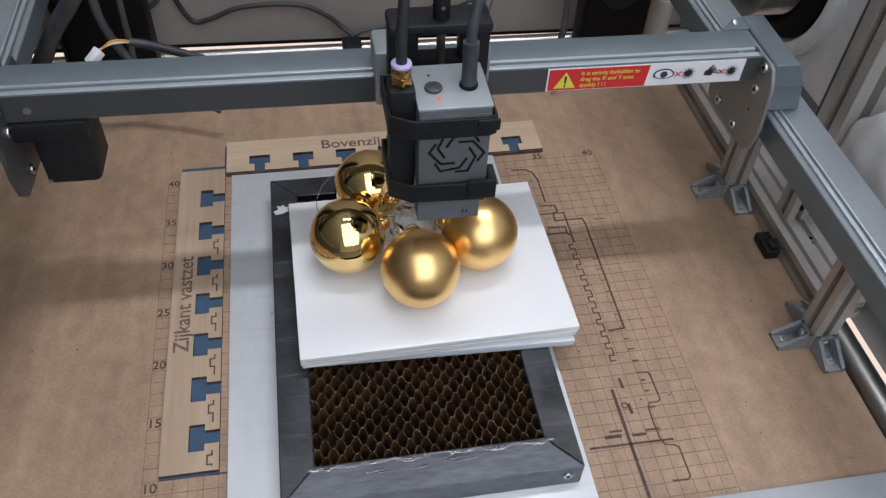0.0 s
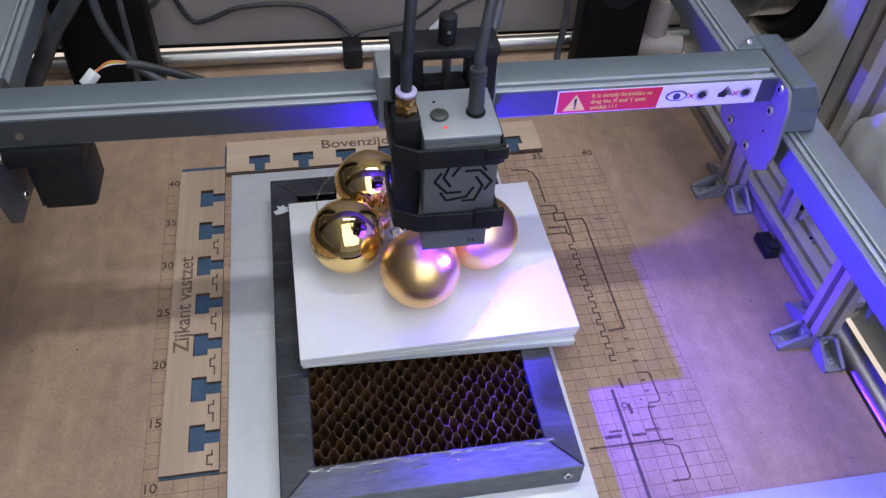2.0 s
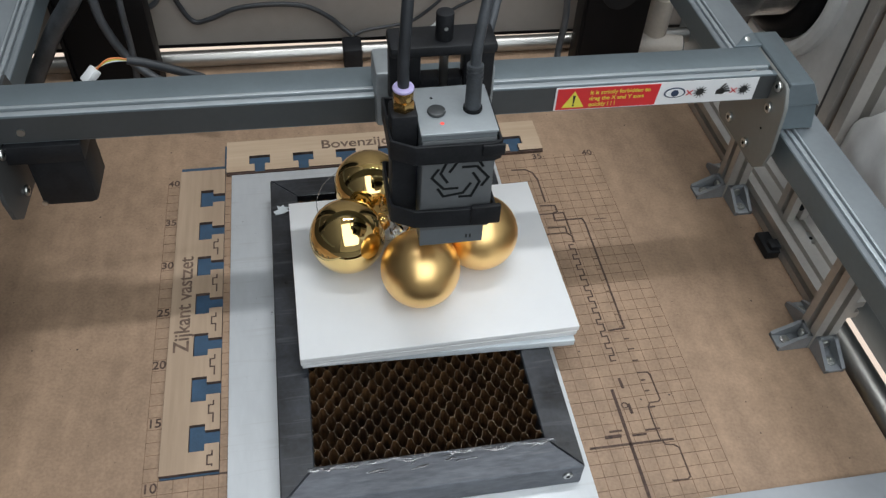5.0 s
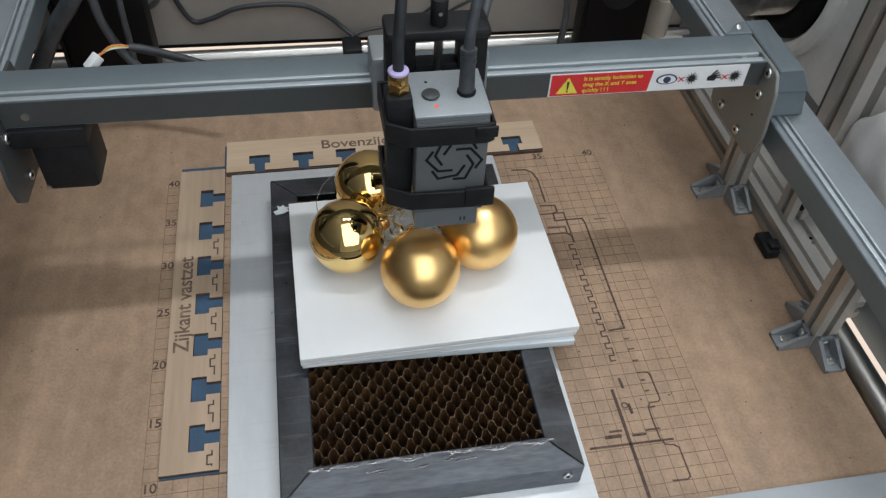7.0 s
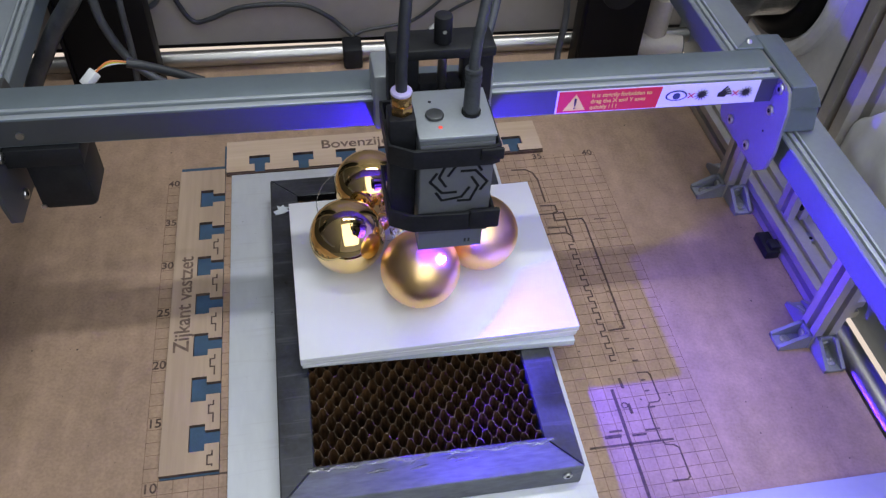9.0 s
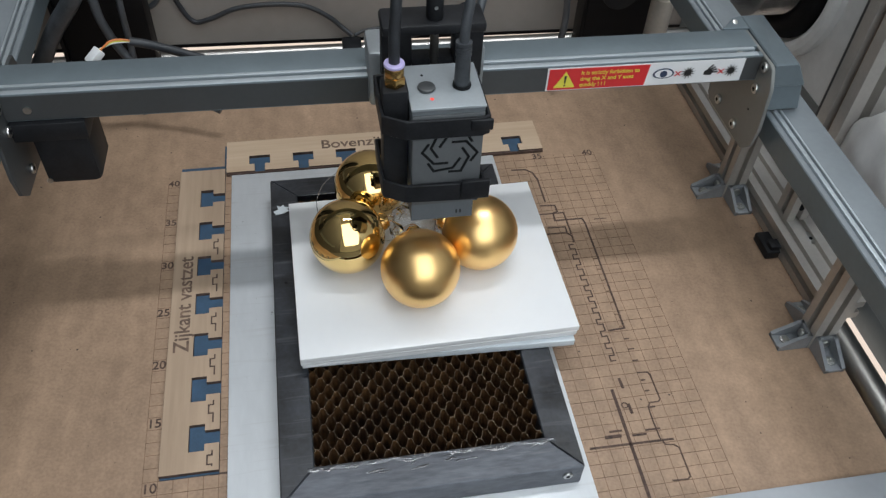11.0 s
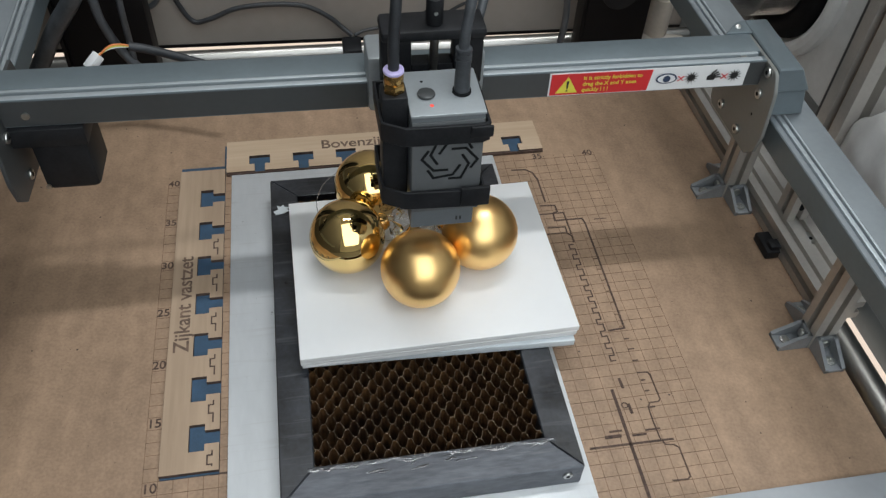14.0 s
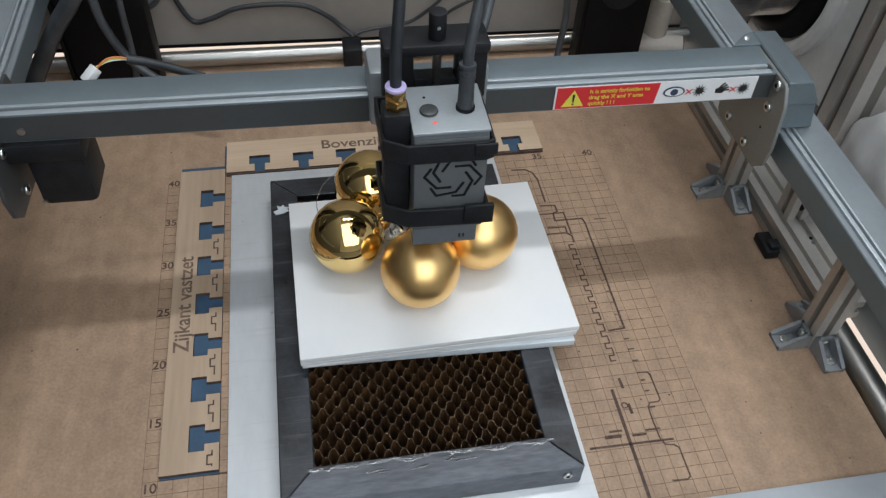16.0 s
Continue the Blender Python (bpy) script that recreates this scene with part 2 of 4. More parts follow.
def smooth_path(pts, steps=10):
    """Catmull-Rom through the points."""
    P = [Vector(p) for p in pts]
    P = [P[0] * 2 - P[1]] + P + [P[-1] * 2 - P[-2]]
    out = []
    for i in range(1, len(P) - 2):
        for k in range(steps):
            t = k / steps
            out.append(0.5 * (2 * P[i] + (P[i + 1] - P[i - 1]) * t + (2 * P[i - 1] - 5 * P[i] + 4 * P[i + 1] - P[i + 2]) * t * t
                              + (3 * P[i] - P[i - 1] - 3 * P[i + 1] + P[i + 2]) * t ** 3))
    return out + [P[-2]]


def tube_bm(pts, r, n=12, steps=8):
    path = smooth_path(pts, steps) if steps else [Vector(p) for p in pts]
    bm = bmesh.new()
    rings = []
    up = Vector((0.13, 0.21, 0.97))
    for i, q in enumerate(path):
        d = (path[min(i + 1, len(path) - 1)] - path[max(i - 1, 0)]).normalized()
        s = d.cross(up).normalized()
        up = s.cross(d).normalized()
        rings.append([bm.verts.new(q + r * (math.cos(2 * math.pi * k / n) * s + math.sin(2 * math.pi * k / n) * up)) for k in range(n)])
    for a, b in zip(rings, rings[1:]):
        for k in range(n):
            bm.faces.new((a[k], a[(k + 1) % n], b[(k + 1) % n], b[k]))
    bm.faces.new(rings[0][::-1])
    bm.faces.new(rings[-1])
    return bm


def prism_bm(outline, z0, z1, bevel=0.0):
    """An outline in x and y, counter-clockwise, raised from z0 to z1."""
    bm = bmesh.new()
    f = bm.faces.new([bm.verts.new((x, y, z0)) for x, y in outline])
    r = bmesh.ops.extrude_face_region(bm, geom=[f])
    bmesh.ops.translate(bm, vec=(0, 0, z1 - z0), verts=[v for v in r["geom"] if isinstance(v, bmesh.types.BMVert)])
    bmesh.ops.recalc_face_normals(bm, faces=bm.faces[:])
    if bevel:
        bmesh.ops.bevel(bm, geom=bm.edges[:], offset=bevel, segments=1, affect="EDGES", profile=0.5)
    return bm


def turned(bm, m):
    bmesh.ops.transform(bm, matrix=m, verts=bm.verts)
    return bm


def ball_bm(c, r, seg=48, scale=(1, 1, 1)):
    bm = bmesh.new()
    bmesh.ops.create_uvsphere(bm, u_segments=seg, v_segments=seg // 2, radius=r)
    bmesh.ops.scale(bm, vec=scale, verts=bm.verts)
    bmesh.ops.translate(bm, vec=c, verts=bm.verts)
    return bm


def ribbon_bm(pts, width, z, closed=False):
    """A flat mark along a line of points on a surface, with mitred corners."""
    P = [Vector((x, y, 0)) for x, y in pts]
    bm = bmesh.new()
    prev = None
    for i, q in enumerate(P):
        a, b = P[max(i - 1, 0)], P[min(i + 1, len(P) - 1)]
        d0 = (q - a).normalized() if i else (b - q).normalized()
        d1 = (b - q).normalized() if i < len(P) - 1 else d0
        n0, n1 = Vector((-d0.y, d0.x, 0)), Vector((-d1.y, d1.x, 0))
        mid = (n0 + n1).normalized()
        w = width / 2 / max(0.5, mid.dot(n0))
        cur = (bm.verts.new((q.x + mid.x * w, q.y + mid.y * w, z)), bm.verts.new((q.x - mid.x * w, q.y - mid.y * w, z)))
        if prev:
            bm.faces.new((prev[0], prev[1], cur[1], cur[0]))
        prev = cur
    bmesh.ops.recalc_face_normals(bm, faces=bm.faces[:])
    r = bmesh.ops.extrude_face_region(bm, geom=bm.faces[:])
    bmesh.ops.translate(bm, vec=(0, 0, 0.0002), verts=[v for v in r["geom"] if isinstance(v, bmesh.types.BMVert)])
    bmesh.ops.recalc_face_normals(bm, faces=bm.faces[:])
    return bm


def part(name, bm, material, parent=None, label="", smooth=True):
    me = bpy.data.meshes.new(name)
    bm.to_mesh(me)
    bm.free()
    me.materials.append(material)
    if smooth:
        me.shade_smooth()
        me.set_sharp_from_angle(angle=radians(35))
    ob = new(name, me)
    if parent is not None:
        ob.parent = parent
    if label:
        ob["label"] = label
    return ob


def scorch_sides(ob, material):
    """Laser-cut edges: the upright faces take a burnt material."""
    ob.data.materials.append(material)
    for f in ob.data.polygons:
        if abs(f.normal.z) < 0.5:
            f.material_index = 1


def thing(name, label, category, m=None, group="", kind=""):
    ob = new(name)
    ob.empty_display_size = 0.01
    ob.matrix_world = m or Matrix()
    return tagged(ob, label, category, group, kind)


def text_mesh(name, words, size, m, material, parent, label="", align="LEFT", depth=0.0001):
    cu = bpy.data.curves.new(name, "FONT")
    cu.body, cu.size, cu.extrude, cu.align_x, cu.offset = words, size, depth, align, size * 0.012
    tmp = new(name + "_outline", cu)
    me = bpy.data.meshes.new_from_object(tmp.evaluated_get(bpy.context.evaluated_depsgraph_get()))
    bpy.data.objects.remove(tmp)
    bpy.data.curves.remove(cu)
    me.materials.clear()
    me.materials.append(material)
    me.transform(m)
    ob = new(name, me)
    ob.parent = parent
    if label:
        ob["label"] = label
    return ob


# ---- the setting ----
def setting():
    floor = tagged(part("floor", box_bm(-0.194, 0.045, -0.012, 0.5218, 0.600, 0.0), BED),
                   "brown hardboard machine bed with burnt ruler grid", "machine bed", kind="structure")
    # thin burnt ruler grid, one centimetre apart
    bm = bmesh.new()
    for i in range(41):
        w = 0.00038
        x = i / 100
        merge(bm, box_bm(x - w / 2, 0.047, 0.0, x + w / 2, 0.405, 0.00012))
        if 5 <= i <= 40:
            merge(bm, box_bm(0.0, x - w / 2, 0.0, 0.40, x + w / 2, 0.00015))
    g = part("ruler_grid", bm, BURN_THIN, floor, "thin burnt centimetre grid lines", smooth=False)
    g["kind"] = "stuff"
    for k in range(10, 45, 5):
        text_mesh("ruler_number", str(k), 0.0100, pose(-0.0002, k / 100 + 0.0018, 0.0002), BURN, floor)
    for k in (35, 40):
        text_mesh("ruler_number", str(k), 0.010, pose(k / 100 - 0.0115, 0.4005, 0.0002), BURN, floor)
    marks = (
        (((0.3146, 0.387), (0.3281, 0.3862), (0.3336, 0.3815), (0.3362, 0.3716), (0.3361, 0.341)), 0.0016),
        (((0.3297, 0.3366), (0.3437, 0.3356), (0.3437, 0.3275), (0.3396, 0.3259), (0.3388, 0.3166), (0.3638, 0.3163), (0.3650, 0.3104), (0.3635, 0.1924), (0.3501, 0.1914)), 0.0016),
        (((0.325, 0.3255), (0.3490, 0.3255), (0.3490, 0.2985)), 0.0012),
        (((0.3304, 0.3084), (0.3458, 0.3079), (0.3458, 0.3002), (0.3489, 0.2964), (0.3486, 0.2882)), 0.0014),
        (((0.318, 0.3010), (0.3450, 0.3010)), 0.0010),
        (((0.3362, 0.138), (0.3358, 0.0475)), 0.0024),
        (((0.3058, 0.0925), (0.3679, 0.0919)), 0.0016),
        (((0.3602, 0.15), (0.3677, 0.1495), (0.3692, 0.1472), (0.3694, 0.1249), (0.3675, 0.1232), (0.3608, 0.1232), (0.3585, 0.1201), (0.3580, 0.1082),
          (0.3584, 0.0941), (0.3604, 0.0885), (0.3665, 0.0874), (0.3693, 0.0848), (0.3694, 0.0624), (0.3671, 0.0606), (0.3557, 0.061)), 0.0010),
        (((0.3445, 0.1470), (0.3450, 0.1380)), 0.0022),
        (((0.3445, 0.1245), (0.3450, 0.1160)), 0.0022),
        (((0.3235, 0.1035), (0.3330, 0.1035)), 0.0016), (((0.3190, 0.0995), (0.3315, 0.0995)), 0.0026),
        (((0.3390, 0.0985), (0.3500, 0.0985)), 0.0016), (((0.3500, 0.1015), (0.3610, 0.1015)), 0.0014),
        (((0.3605, 0.1430), (0.3640, 0.1430)), 0.0012), (((0.3605, 0.1335), (0.3640, 0.1335)), 0.0012), (((0.3590, 0.1195), (0.3635, 0.1195)), 0.0014),
        (((0.3600, 0.1820), (0.3640, 0.1820)), 0.0010), (((0.3600, 0.1720), (0.3650, 0.1720)), 0.0010), (((0.3600, 0.1610), (0.3645, 0.1610)), 0.0014),
        (((0.3740, 0.3140), (0.3860, 0.3140)), 0.0008), (((0.0440, 0.1100), (0.0570, 0.1100)), 0.0014),
    )
    for pts, w in marks:
        part("burn_mark", ribbon_bm(pts, w, 0.0002), BURN, floor, smooth=False)
    # stepped burn line and the row of ticks beside it
    zig, x, y = [], 0.3475, 0.2860
    for i in range(11):
        zig += [(x, y), (x - 0.0042 + 0.0, y), (x - 0.0042, y - 0.0050), (x, y - 0.0050)]
        y -= 0.0118
    part("burn_mark", ribbon_bm(zig, 0.0011, 0.0002), BURN, floor, smooth=False)
    for i in range(9):
        yy = 0.292 - i * 0.0122
        part("burn_mark", ribbon_bm(((0.3598, yy), (0.3640, yy)), 0.0009, 0.0002), BURN_THIN, floor, smooth=False)
    ring = [(0.3415 + 0.0022 * math.cos(a * 0.3307), 0.1235 + 0.0022 * math.sin(a * 0.3307)) for a in range(20)]
    part("burn_mark", ribbon_bm(ring, 0.0008, 0.0002), BURN, floor, smooth=False)

    tagged(part("outer_floor", box_bm(-1.6, -1.8, -0.05, 1.6, 1.6, -0.02), ROOM_DARK), "dark bench surface around the machine", "bench", kind="structure")
    tagged(part("front_ledge", box_bm(0.306, -0.05, -0.012, 0.62, 0.0445, 0.004, 0.001), LEDGE), "pale grey metal ledge at the bed's front edge", "ledge", kind="structure")
    bm = prism_bm([(-0.7, 0.0275), (0.9, -0.0030), (0.9, 0.75), (-0.7, 0.75)], 0.0, 0.008)
    wb = part("wall_back", turned(bm, Matrix(((1, 0, 0, 0), (0, 0, 1, 0.6045), (0, 1, 0, 0), (0, 0, 0, 1)))), PANEL, smooth=False)
    tagged(wb, "beige-grey panel behind the machine", "wall", kind="structure")
    # black strip in place of the shadow gap below the panel
    bm = prism_bm([(-0.7, 0.0273), (0.9, -0.0032), (0.9, 0.0004), (-0.7, 0.0308)], 0.0, 0.0010)
    part("edge_trim", turned(bm, Matrix(((1, 0, 0, 0), (0, 0, 1, 0.6032), (0, 1, 0, 0), (0, 0, 0, 1)))), BLACK, wb, "black strip standing in for the shadow along the panel's lower edge", smooth=False)
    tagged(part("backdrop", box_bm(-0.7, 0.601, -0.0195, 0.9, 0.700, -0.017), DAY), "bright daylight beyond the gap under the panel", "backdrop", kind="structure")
    tagged(part("wall_right", box_bm(0.66, -0.3, 0.0, 0.67, 0.6035, 0.75), WALL_PALE), "grey enclosure side wall, the left one added out of view", "wall", kind="structure")
    # unseen dark wall, added to keep light off the bed's left side
    tagged(part("wall_left", box_bm(-0.205, -0.5, -0.02, -0.195, 0.6035, 1.30), ROOM_DARK), "grey enclosure side wall, the left one added out of view", "wall", kind="structure")
    tagged(part("room_wall_front", box_bm(-1.6, -1.62, -0.05, 1.6, -1.6, 2.3), ROOM), "plain painted room wall", "wall", kind="structure")
    tagged(part("room_wall_left", box_bm(-1.62, -1.6, -0.05, -1.6, 1.6, 2.3), ROOM), "plain painted room wall", "wall", kind="structure")
    tagged(part("room_wall_right", box_bm(1.6, -1.6, -0.05, 1.62, 1.6, 2.3), ROOM), "plain painted room wall", "wall", kind="structure")
    tagged(part("room_wall_back", box_bm(-1.6, 1.6, -0.05, 1.6, 1.62, 2.3), ROOM), "plain painted room wall", "wall", kind="structure")
    tagged(part("ceiling", box_bm(-1.6, -1.6, 2.3, 1.6, 1.6, 2.32), ROOM), "plain painted ceiling", "ceiling", kind="structure")


# ---- things on the bed ----
def slotted_strip():
    """The two wooden jig strips with T-shaped slots, on blue card."""
    def comb(length, width, centres, head_w, head_d, neck_w, neck_d):
        # outline along +x, slots opening at y = 0
        o = [(0, 0)]
        for c in centres:
            o += [(c - neck_w / 2, 0), (c - neck_w / 2, neck_d), (c - head_w / 2, neck_d), (c - head_w / 2, neck_d + head_d),
                  (c + head_w / 2, neck_d + head_d), (c + head_w / 2, neck_d), (c + neck_w / 2, neck_d), (c + neck_w / 2, 0)]
        return o + [(length, 0), (length, width), (0, width)]
    top = thing("jig_strip", "pale plywood jig strip with T-slots, lettered Bovenzijde", "jig strip", group="jig strips")
    o = [(x + 0.0515, y + 0.4105) for x, y in comb(0.299, 0.043, [0.0302 + 0.0402 * i for i in range(7)], 0.019, 0.0115, 0.0095, 0.0095)]
    scorch_sides(part("strip", prism_bm(o, 0.0012, 0.0042), PLY_X, top, smooth=False), BURN)
    part("blue_backing", box_bm(0.0495, 0.4125, 0.0003, 0.345, 0.4515, 0.0012), BLUE, top, "blue card under the strip")
    # the jig strip's shadow on the bed, laid in as a dark strip
    part("scorched_edge", box_bm(0.0515, 0.4090, 0.0003, 0.3505, 0.4104, 0.0030), BURN, top, "dark strip standing in for the shadow at the strip's edge")
    text_mesh("lettering", "Bovenzijde", 0.0170, pose(0.1390, 0.4345, 0.0043), SCORCH, top)
    side = thing("jig_strip", "pale plywood jig strip with T-slots, lettered Zijkant vastzet", "jig strip", group="jig strips")
    # along +y: rotate the comb so slots open towards +x
    c = comb(0.305, 0.0395, [0.0260 + 0.0402 * i for i in range(7)], 0.021, 0.0108, 0.0105, 0.0100)
    o = [(0.0505 - y, 0.1110 + x) for x, y in c]
    scorch_sides(part("strip", prism_bm(o, 0.0012, 0.0042), PLY, side, smooth=False), BURN)
    part("blue_backing", box_bm(0.0112, 0.1097, 0.0003, 0.0504, 0.4230, 0.0012), BLUE, side, "blue card under the strip")
    for i in range(6):
        y0 = 0.1080 + i * 0.0402
        a, b = 0.0458, 0.0426
        part("scorch_line", ribbon_bm(((a, y0 + 0.006 * (i == 0)), (a, y0 + 0.0075), (b, y0 + 0.0075), (b, y0 + 0.0145), (a, y0 + 0.0145), (a, y0 + 0.0182)), 0.0011, 0.0043), BURN, side, smooth=False)
    text_mesh("lettering", "Zijkant vastzet", 0.0165, pose(0.0262, 0.2115, 0.0043, 0, 0, 90), SCORCH, side)


def honeycomb_bed():
    tagged(part("aluminium_sheet", box_bm(0.0560, 0.035, 0.0004, 0.3010, 0.4085, 0.0022, 0.0004), ALU_SHEET),
                   "dull aluminium sheet lying on the bed", "metal sheet")
    t = thing("honeycomb_table", "black-framed honeycomb laser table with dark brass foil", "honeycomb table")
    x0, x1, y0, y1, zt, zb = 0.0925, 0.2912, 0.0680, 0.3720, 0.0250, 0.0024
    ix0, ix1, iy0, iy1 = 0.1150, 0.2690, 0.0925, 0.3500
    part("side_bar", prism_bm([(x0, y0), (ix0, iy0), (ix0, iy1), (x0, y1)], zb, zt, 0.0008), BLACK_BAR, t)
    part("side_bar", prism_bm([(x1, y0), (x1, y1), (ix1, iy1), (ix1, iy0)], zb, zt, 0.0008), BLACK_BAR, t)
    # paler than the side bars: wear, and sheen put into the base colour
    part("end_bar", prism_bm([(x0, y0), (x1, y0), (ix1, iy0), (ix0, iy0)], zb, zt, 0.0008), BAR_WORN_SHEEN, t, "worn front bar, also made paler for the sheen on it")
    bar = t.children[-1]
    # faces turned to the front get a darker material: shading put into colour
    bar.data.materials.append(BAR_SHADED)
    for f in bar.data.polygons:
        if f.normal.y < -0.7:
            f.material_index = 1
    part("end_bar", prism_bm([(x0, y1), (ix0, iy1), (ix1, iy1), (x1, y1)], zb, zt, 0.0008), BLACK_BAR, t)
    part("base_tray", box_bm(ix0, iy0, zb, ix1, iy1, zb + 0.0008), TRAY_DARK, t)
    # glossy resin smeared along the front bar's inner edge
    bm = bmesh.new()
    prev = None
    for i in range(97):
        x = 0.1105 + 0.165 * i / 96
        a = 0.0028 + 0.0026 * noise.noise((x * 70, 0, 3)) + 0.0016 * noise.noise((x * 400, 0, 7))
        if 0.19 < x < 0.205:
            a *= 0.3
        q = [bm.verts.new(v) for v in ((x, iy0 - 0.0004, zt + 0.0001), (x, iy0 - 0.0006 - 0.4 * max(a, 0.0005), zt + 0.0006 + 0.0004 * noise.noise((x * 300, 1, 1))), (x, iy0 - 0.0010 - max(a, 0.0005), zt + 0.0001))]
        if prev:
            for k in range(2):
                bm.faces.new((prev[k], prev[k + 1], q[k + 1], q[k]))
        prev = q
    bmesh.ops.recalc_face_normals(bm, faces=bm.faces[:])
    part("resin_smear", bm, WET, t, "glossy smear of melted resin")
    rnd = random.Random(11)
    for i in range(13):
        x, w, d = rnd.uniform(0.150, 0.268), rnd.uniform(0.002, 0.007), rnd.uniform(0.0003, 0.0009)
        if 0.185 < x < 0.198:
            continue
        y = iy0 - rnd.uniform(0.003, 0.011)
        drip = ball_bm((0, 0, 0), 1.0, 12, (w, d, 0.0002))
        for v in drip.verts:
            v.co.y += 0.0012 * noise.noise((v.co.x * 300 + i, 0, 0))
        turned(drip, Matrix.Translation((x, y, zt)) @ Matrix.Rotation(rnd.uniform(-0.12, 0.3), 4, "Z"))
        part("resin_drip", drip, WET, t, "dried glossy resin streak")
    s = part("corner_screw", cyl_bm((0.2805, y0 - 0.0015, 0.0155), (0.2805, y0 + 0.001, 0.0155), 0.0033, n=20, bevel=0.0006), SCREW, t)
    part("socket", cyl_bm((0.2805, y0 - 0.0018, 0.0155), (0.2805, y0 - 0.0014, 0.0155), 0.0014, n=6), SLOT, s)
    # wavy foil strips, neighbours touching crest to crest
    pitch, amp, n = 0.0103, 0.0030, 0
    y = iy0 + amp
    while y < iy1 - amp:
        bm = bmesh.new()
        prev = None
        steps = int((ix1 - ix0) / pitch * 12)
        for i in range(steps + 1):
            x = ix0 + (ix1 - ix0) * i / steps
            ph = 2 * math.pi * (x - ix0) / pitch
            s1 = math.sin(ph)
            sign = 1 if n % 2 else -1
            d = amp * math.tanh(1.7 * s1) / 0.9354 * sign + 0.0005 * noise.noise((x * 60, y * 70, 2.0))
            slope = amp * 1.7 / 0.9354 * (1 - math.tanh(1.7 * s1) ** 2) * math.cos(ph) * 2 * math.pi / pitch * sign
            nx, ny = -slope / math.hypot(1, slope), 1 / math.hypot(1, slope)
            q = [bm.verts.new((x + o * nx, y + d + o * ny, zz)) for o, zz in ((-0.00006, zb + 0.001), (-0.00006, zt - 0.0012), (0.00006, zt - 0.0012), (0.00006, zb + 0.001))]
            if prev:
                for k in range(3):
                    bm.faces.new((prev[k], q[k], q[k + 1], prev[k + 1]))
            prev = q
        bmesh.ops.recalc_face_normals(bm, faces=bm.faces[:])
        st = part("honeycomb_strip", bm, HONEY, t)
        # top edges paler: the light they catch is painted into the material
        st.data.materials.append(FOIL_LIT)
        for f in st.data.polygons:
            if abs(f.normal.z) > 0.7:
                f.material_index = 1
        y += 2 * amp + 0.0003
        n += 1


def plates():
    z = 0.0252
    specs = ((0.1135, 0.1672, 0.3125, 0.3205, 0.0062, CLOUDY, "cloudy grey acrylic plate at the bottom of the stack", -2.6),
             (0.1102, 0.1672, 0.3105, 0.3235, 0.0030, WHITE, "white plastic plate in a stack", 0.15),
             (0.1096, 0.1668, 0.3110, 0.3240, 0.0030, WHITE, "white plastic plate in a stack", -0.15),
             (0.1094, 0.1668, 0.3118, 0.3240, 0.0050, WHITE, "white plastic top plate carrying the gold balls", 0.0))
    for x0, y0, x1, y1, h, m, label, a in specs:
        w, d = (x1 - x0) / 2, (y1 - y0) / 2
        bm = box_bm(-w, -d, 0, w, d, h, 0.0006)
        ob = part("plastic_plate", bm, m)
        ob.matrix_world = pose((x0 + x1) / 2, (y0 + y1) / 2, z, 0, 0, a + 0.8)
        tagged(ob, label, "plastic plate", "stack of plates")
        z += h + 0.0001
    # torn tape at the corner of the stack
    o = [(0, 0), (0.006, 0.001), (0.011, 0.004), (0.009, 0.006), (0.011, 0.008), (0.007, 0.009), (0.0065, 0.012), (0.004, 0.009), (0.001, 0.011), (0.002, 0.006), (-0.002, 0.004)]
    tp = part("torn_tape", prism_bm([(x + 0.0965, y + 0.328) for x, y in o], 0.0253, 0.0258), CLOUDY, smooth=False)
    tagged(tp, "torn scrap of pale tape on the black frame", "tape scrap")


TOP = 0.0428
RADIUS = 0.0288
BALLS = (("f", 0.2013, 0.2135, GOLD_SATIN), ("r", 0.2508, 0.2440, GOLD_SATIN), ("l", 0.1520, 0.2525, GOLD), ("b", 0.1742, 0.3060, GOLD))


def cap_bm(r):
    """Crimped metal cap with a hanging loop, along +z, seated on a ball."""
    bm = bmesh.new()
    n = 36
    rows = ((0.0064, r - 0.0014), (0.0062, r + 0.0012), (0.0050, r + 0.0042), (0.0040, r + 0.0048))
    rings = []
    for j, (q, z) in enumerate(rows):
        crimp = (0.0006, 0.0004, 0.0, 0.0)[j]
        rings.append([bm.verts.new(((q + crimp * (k % 2)) * math.cos(2 * math.pi * k / n), (q + crimp * (k % 2)) * math.sin(2 * math.pi * k / n), z + 0.0004 * (k % 3) * (j == 0))) for k in range(n)])
    for a, b in zip(rings, rings[1:]):
        for k in range(n):
            bm.faces.new((a[k], a[(k + 1) % n], b[(k + 1) % n], b[k]))
    bm.faces.new(rings[-1])
    loop = [(0.0026 * math.cos(k * math.pi / 8), 0.0, r + 0.0060 + 0.0026 * math.sin(k * math.pi / 8)) for k in range(17)]
    return merge(bm, tube_bm(loop, 0.0004, 6, 0))


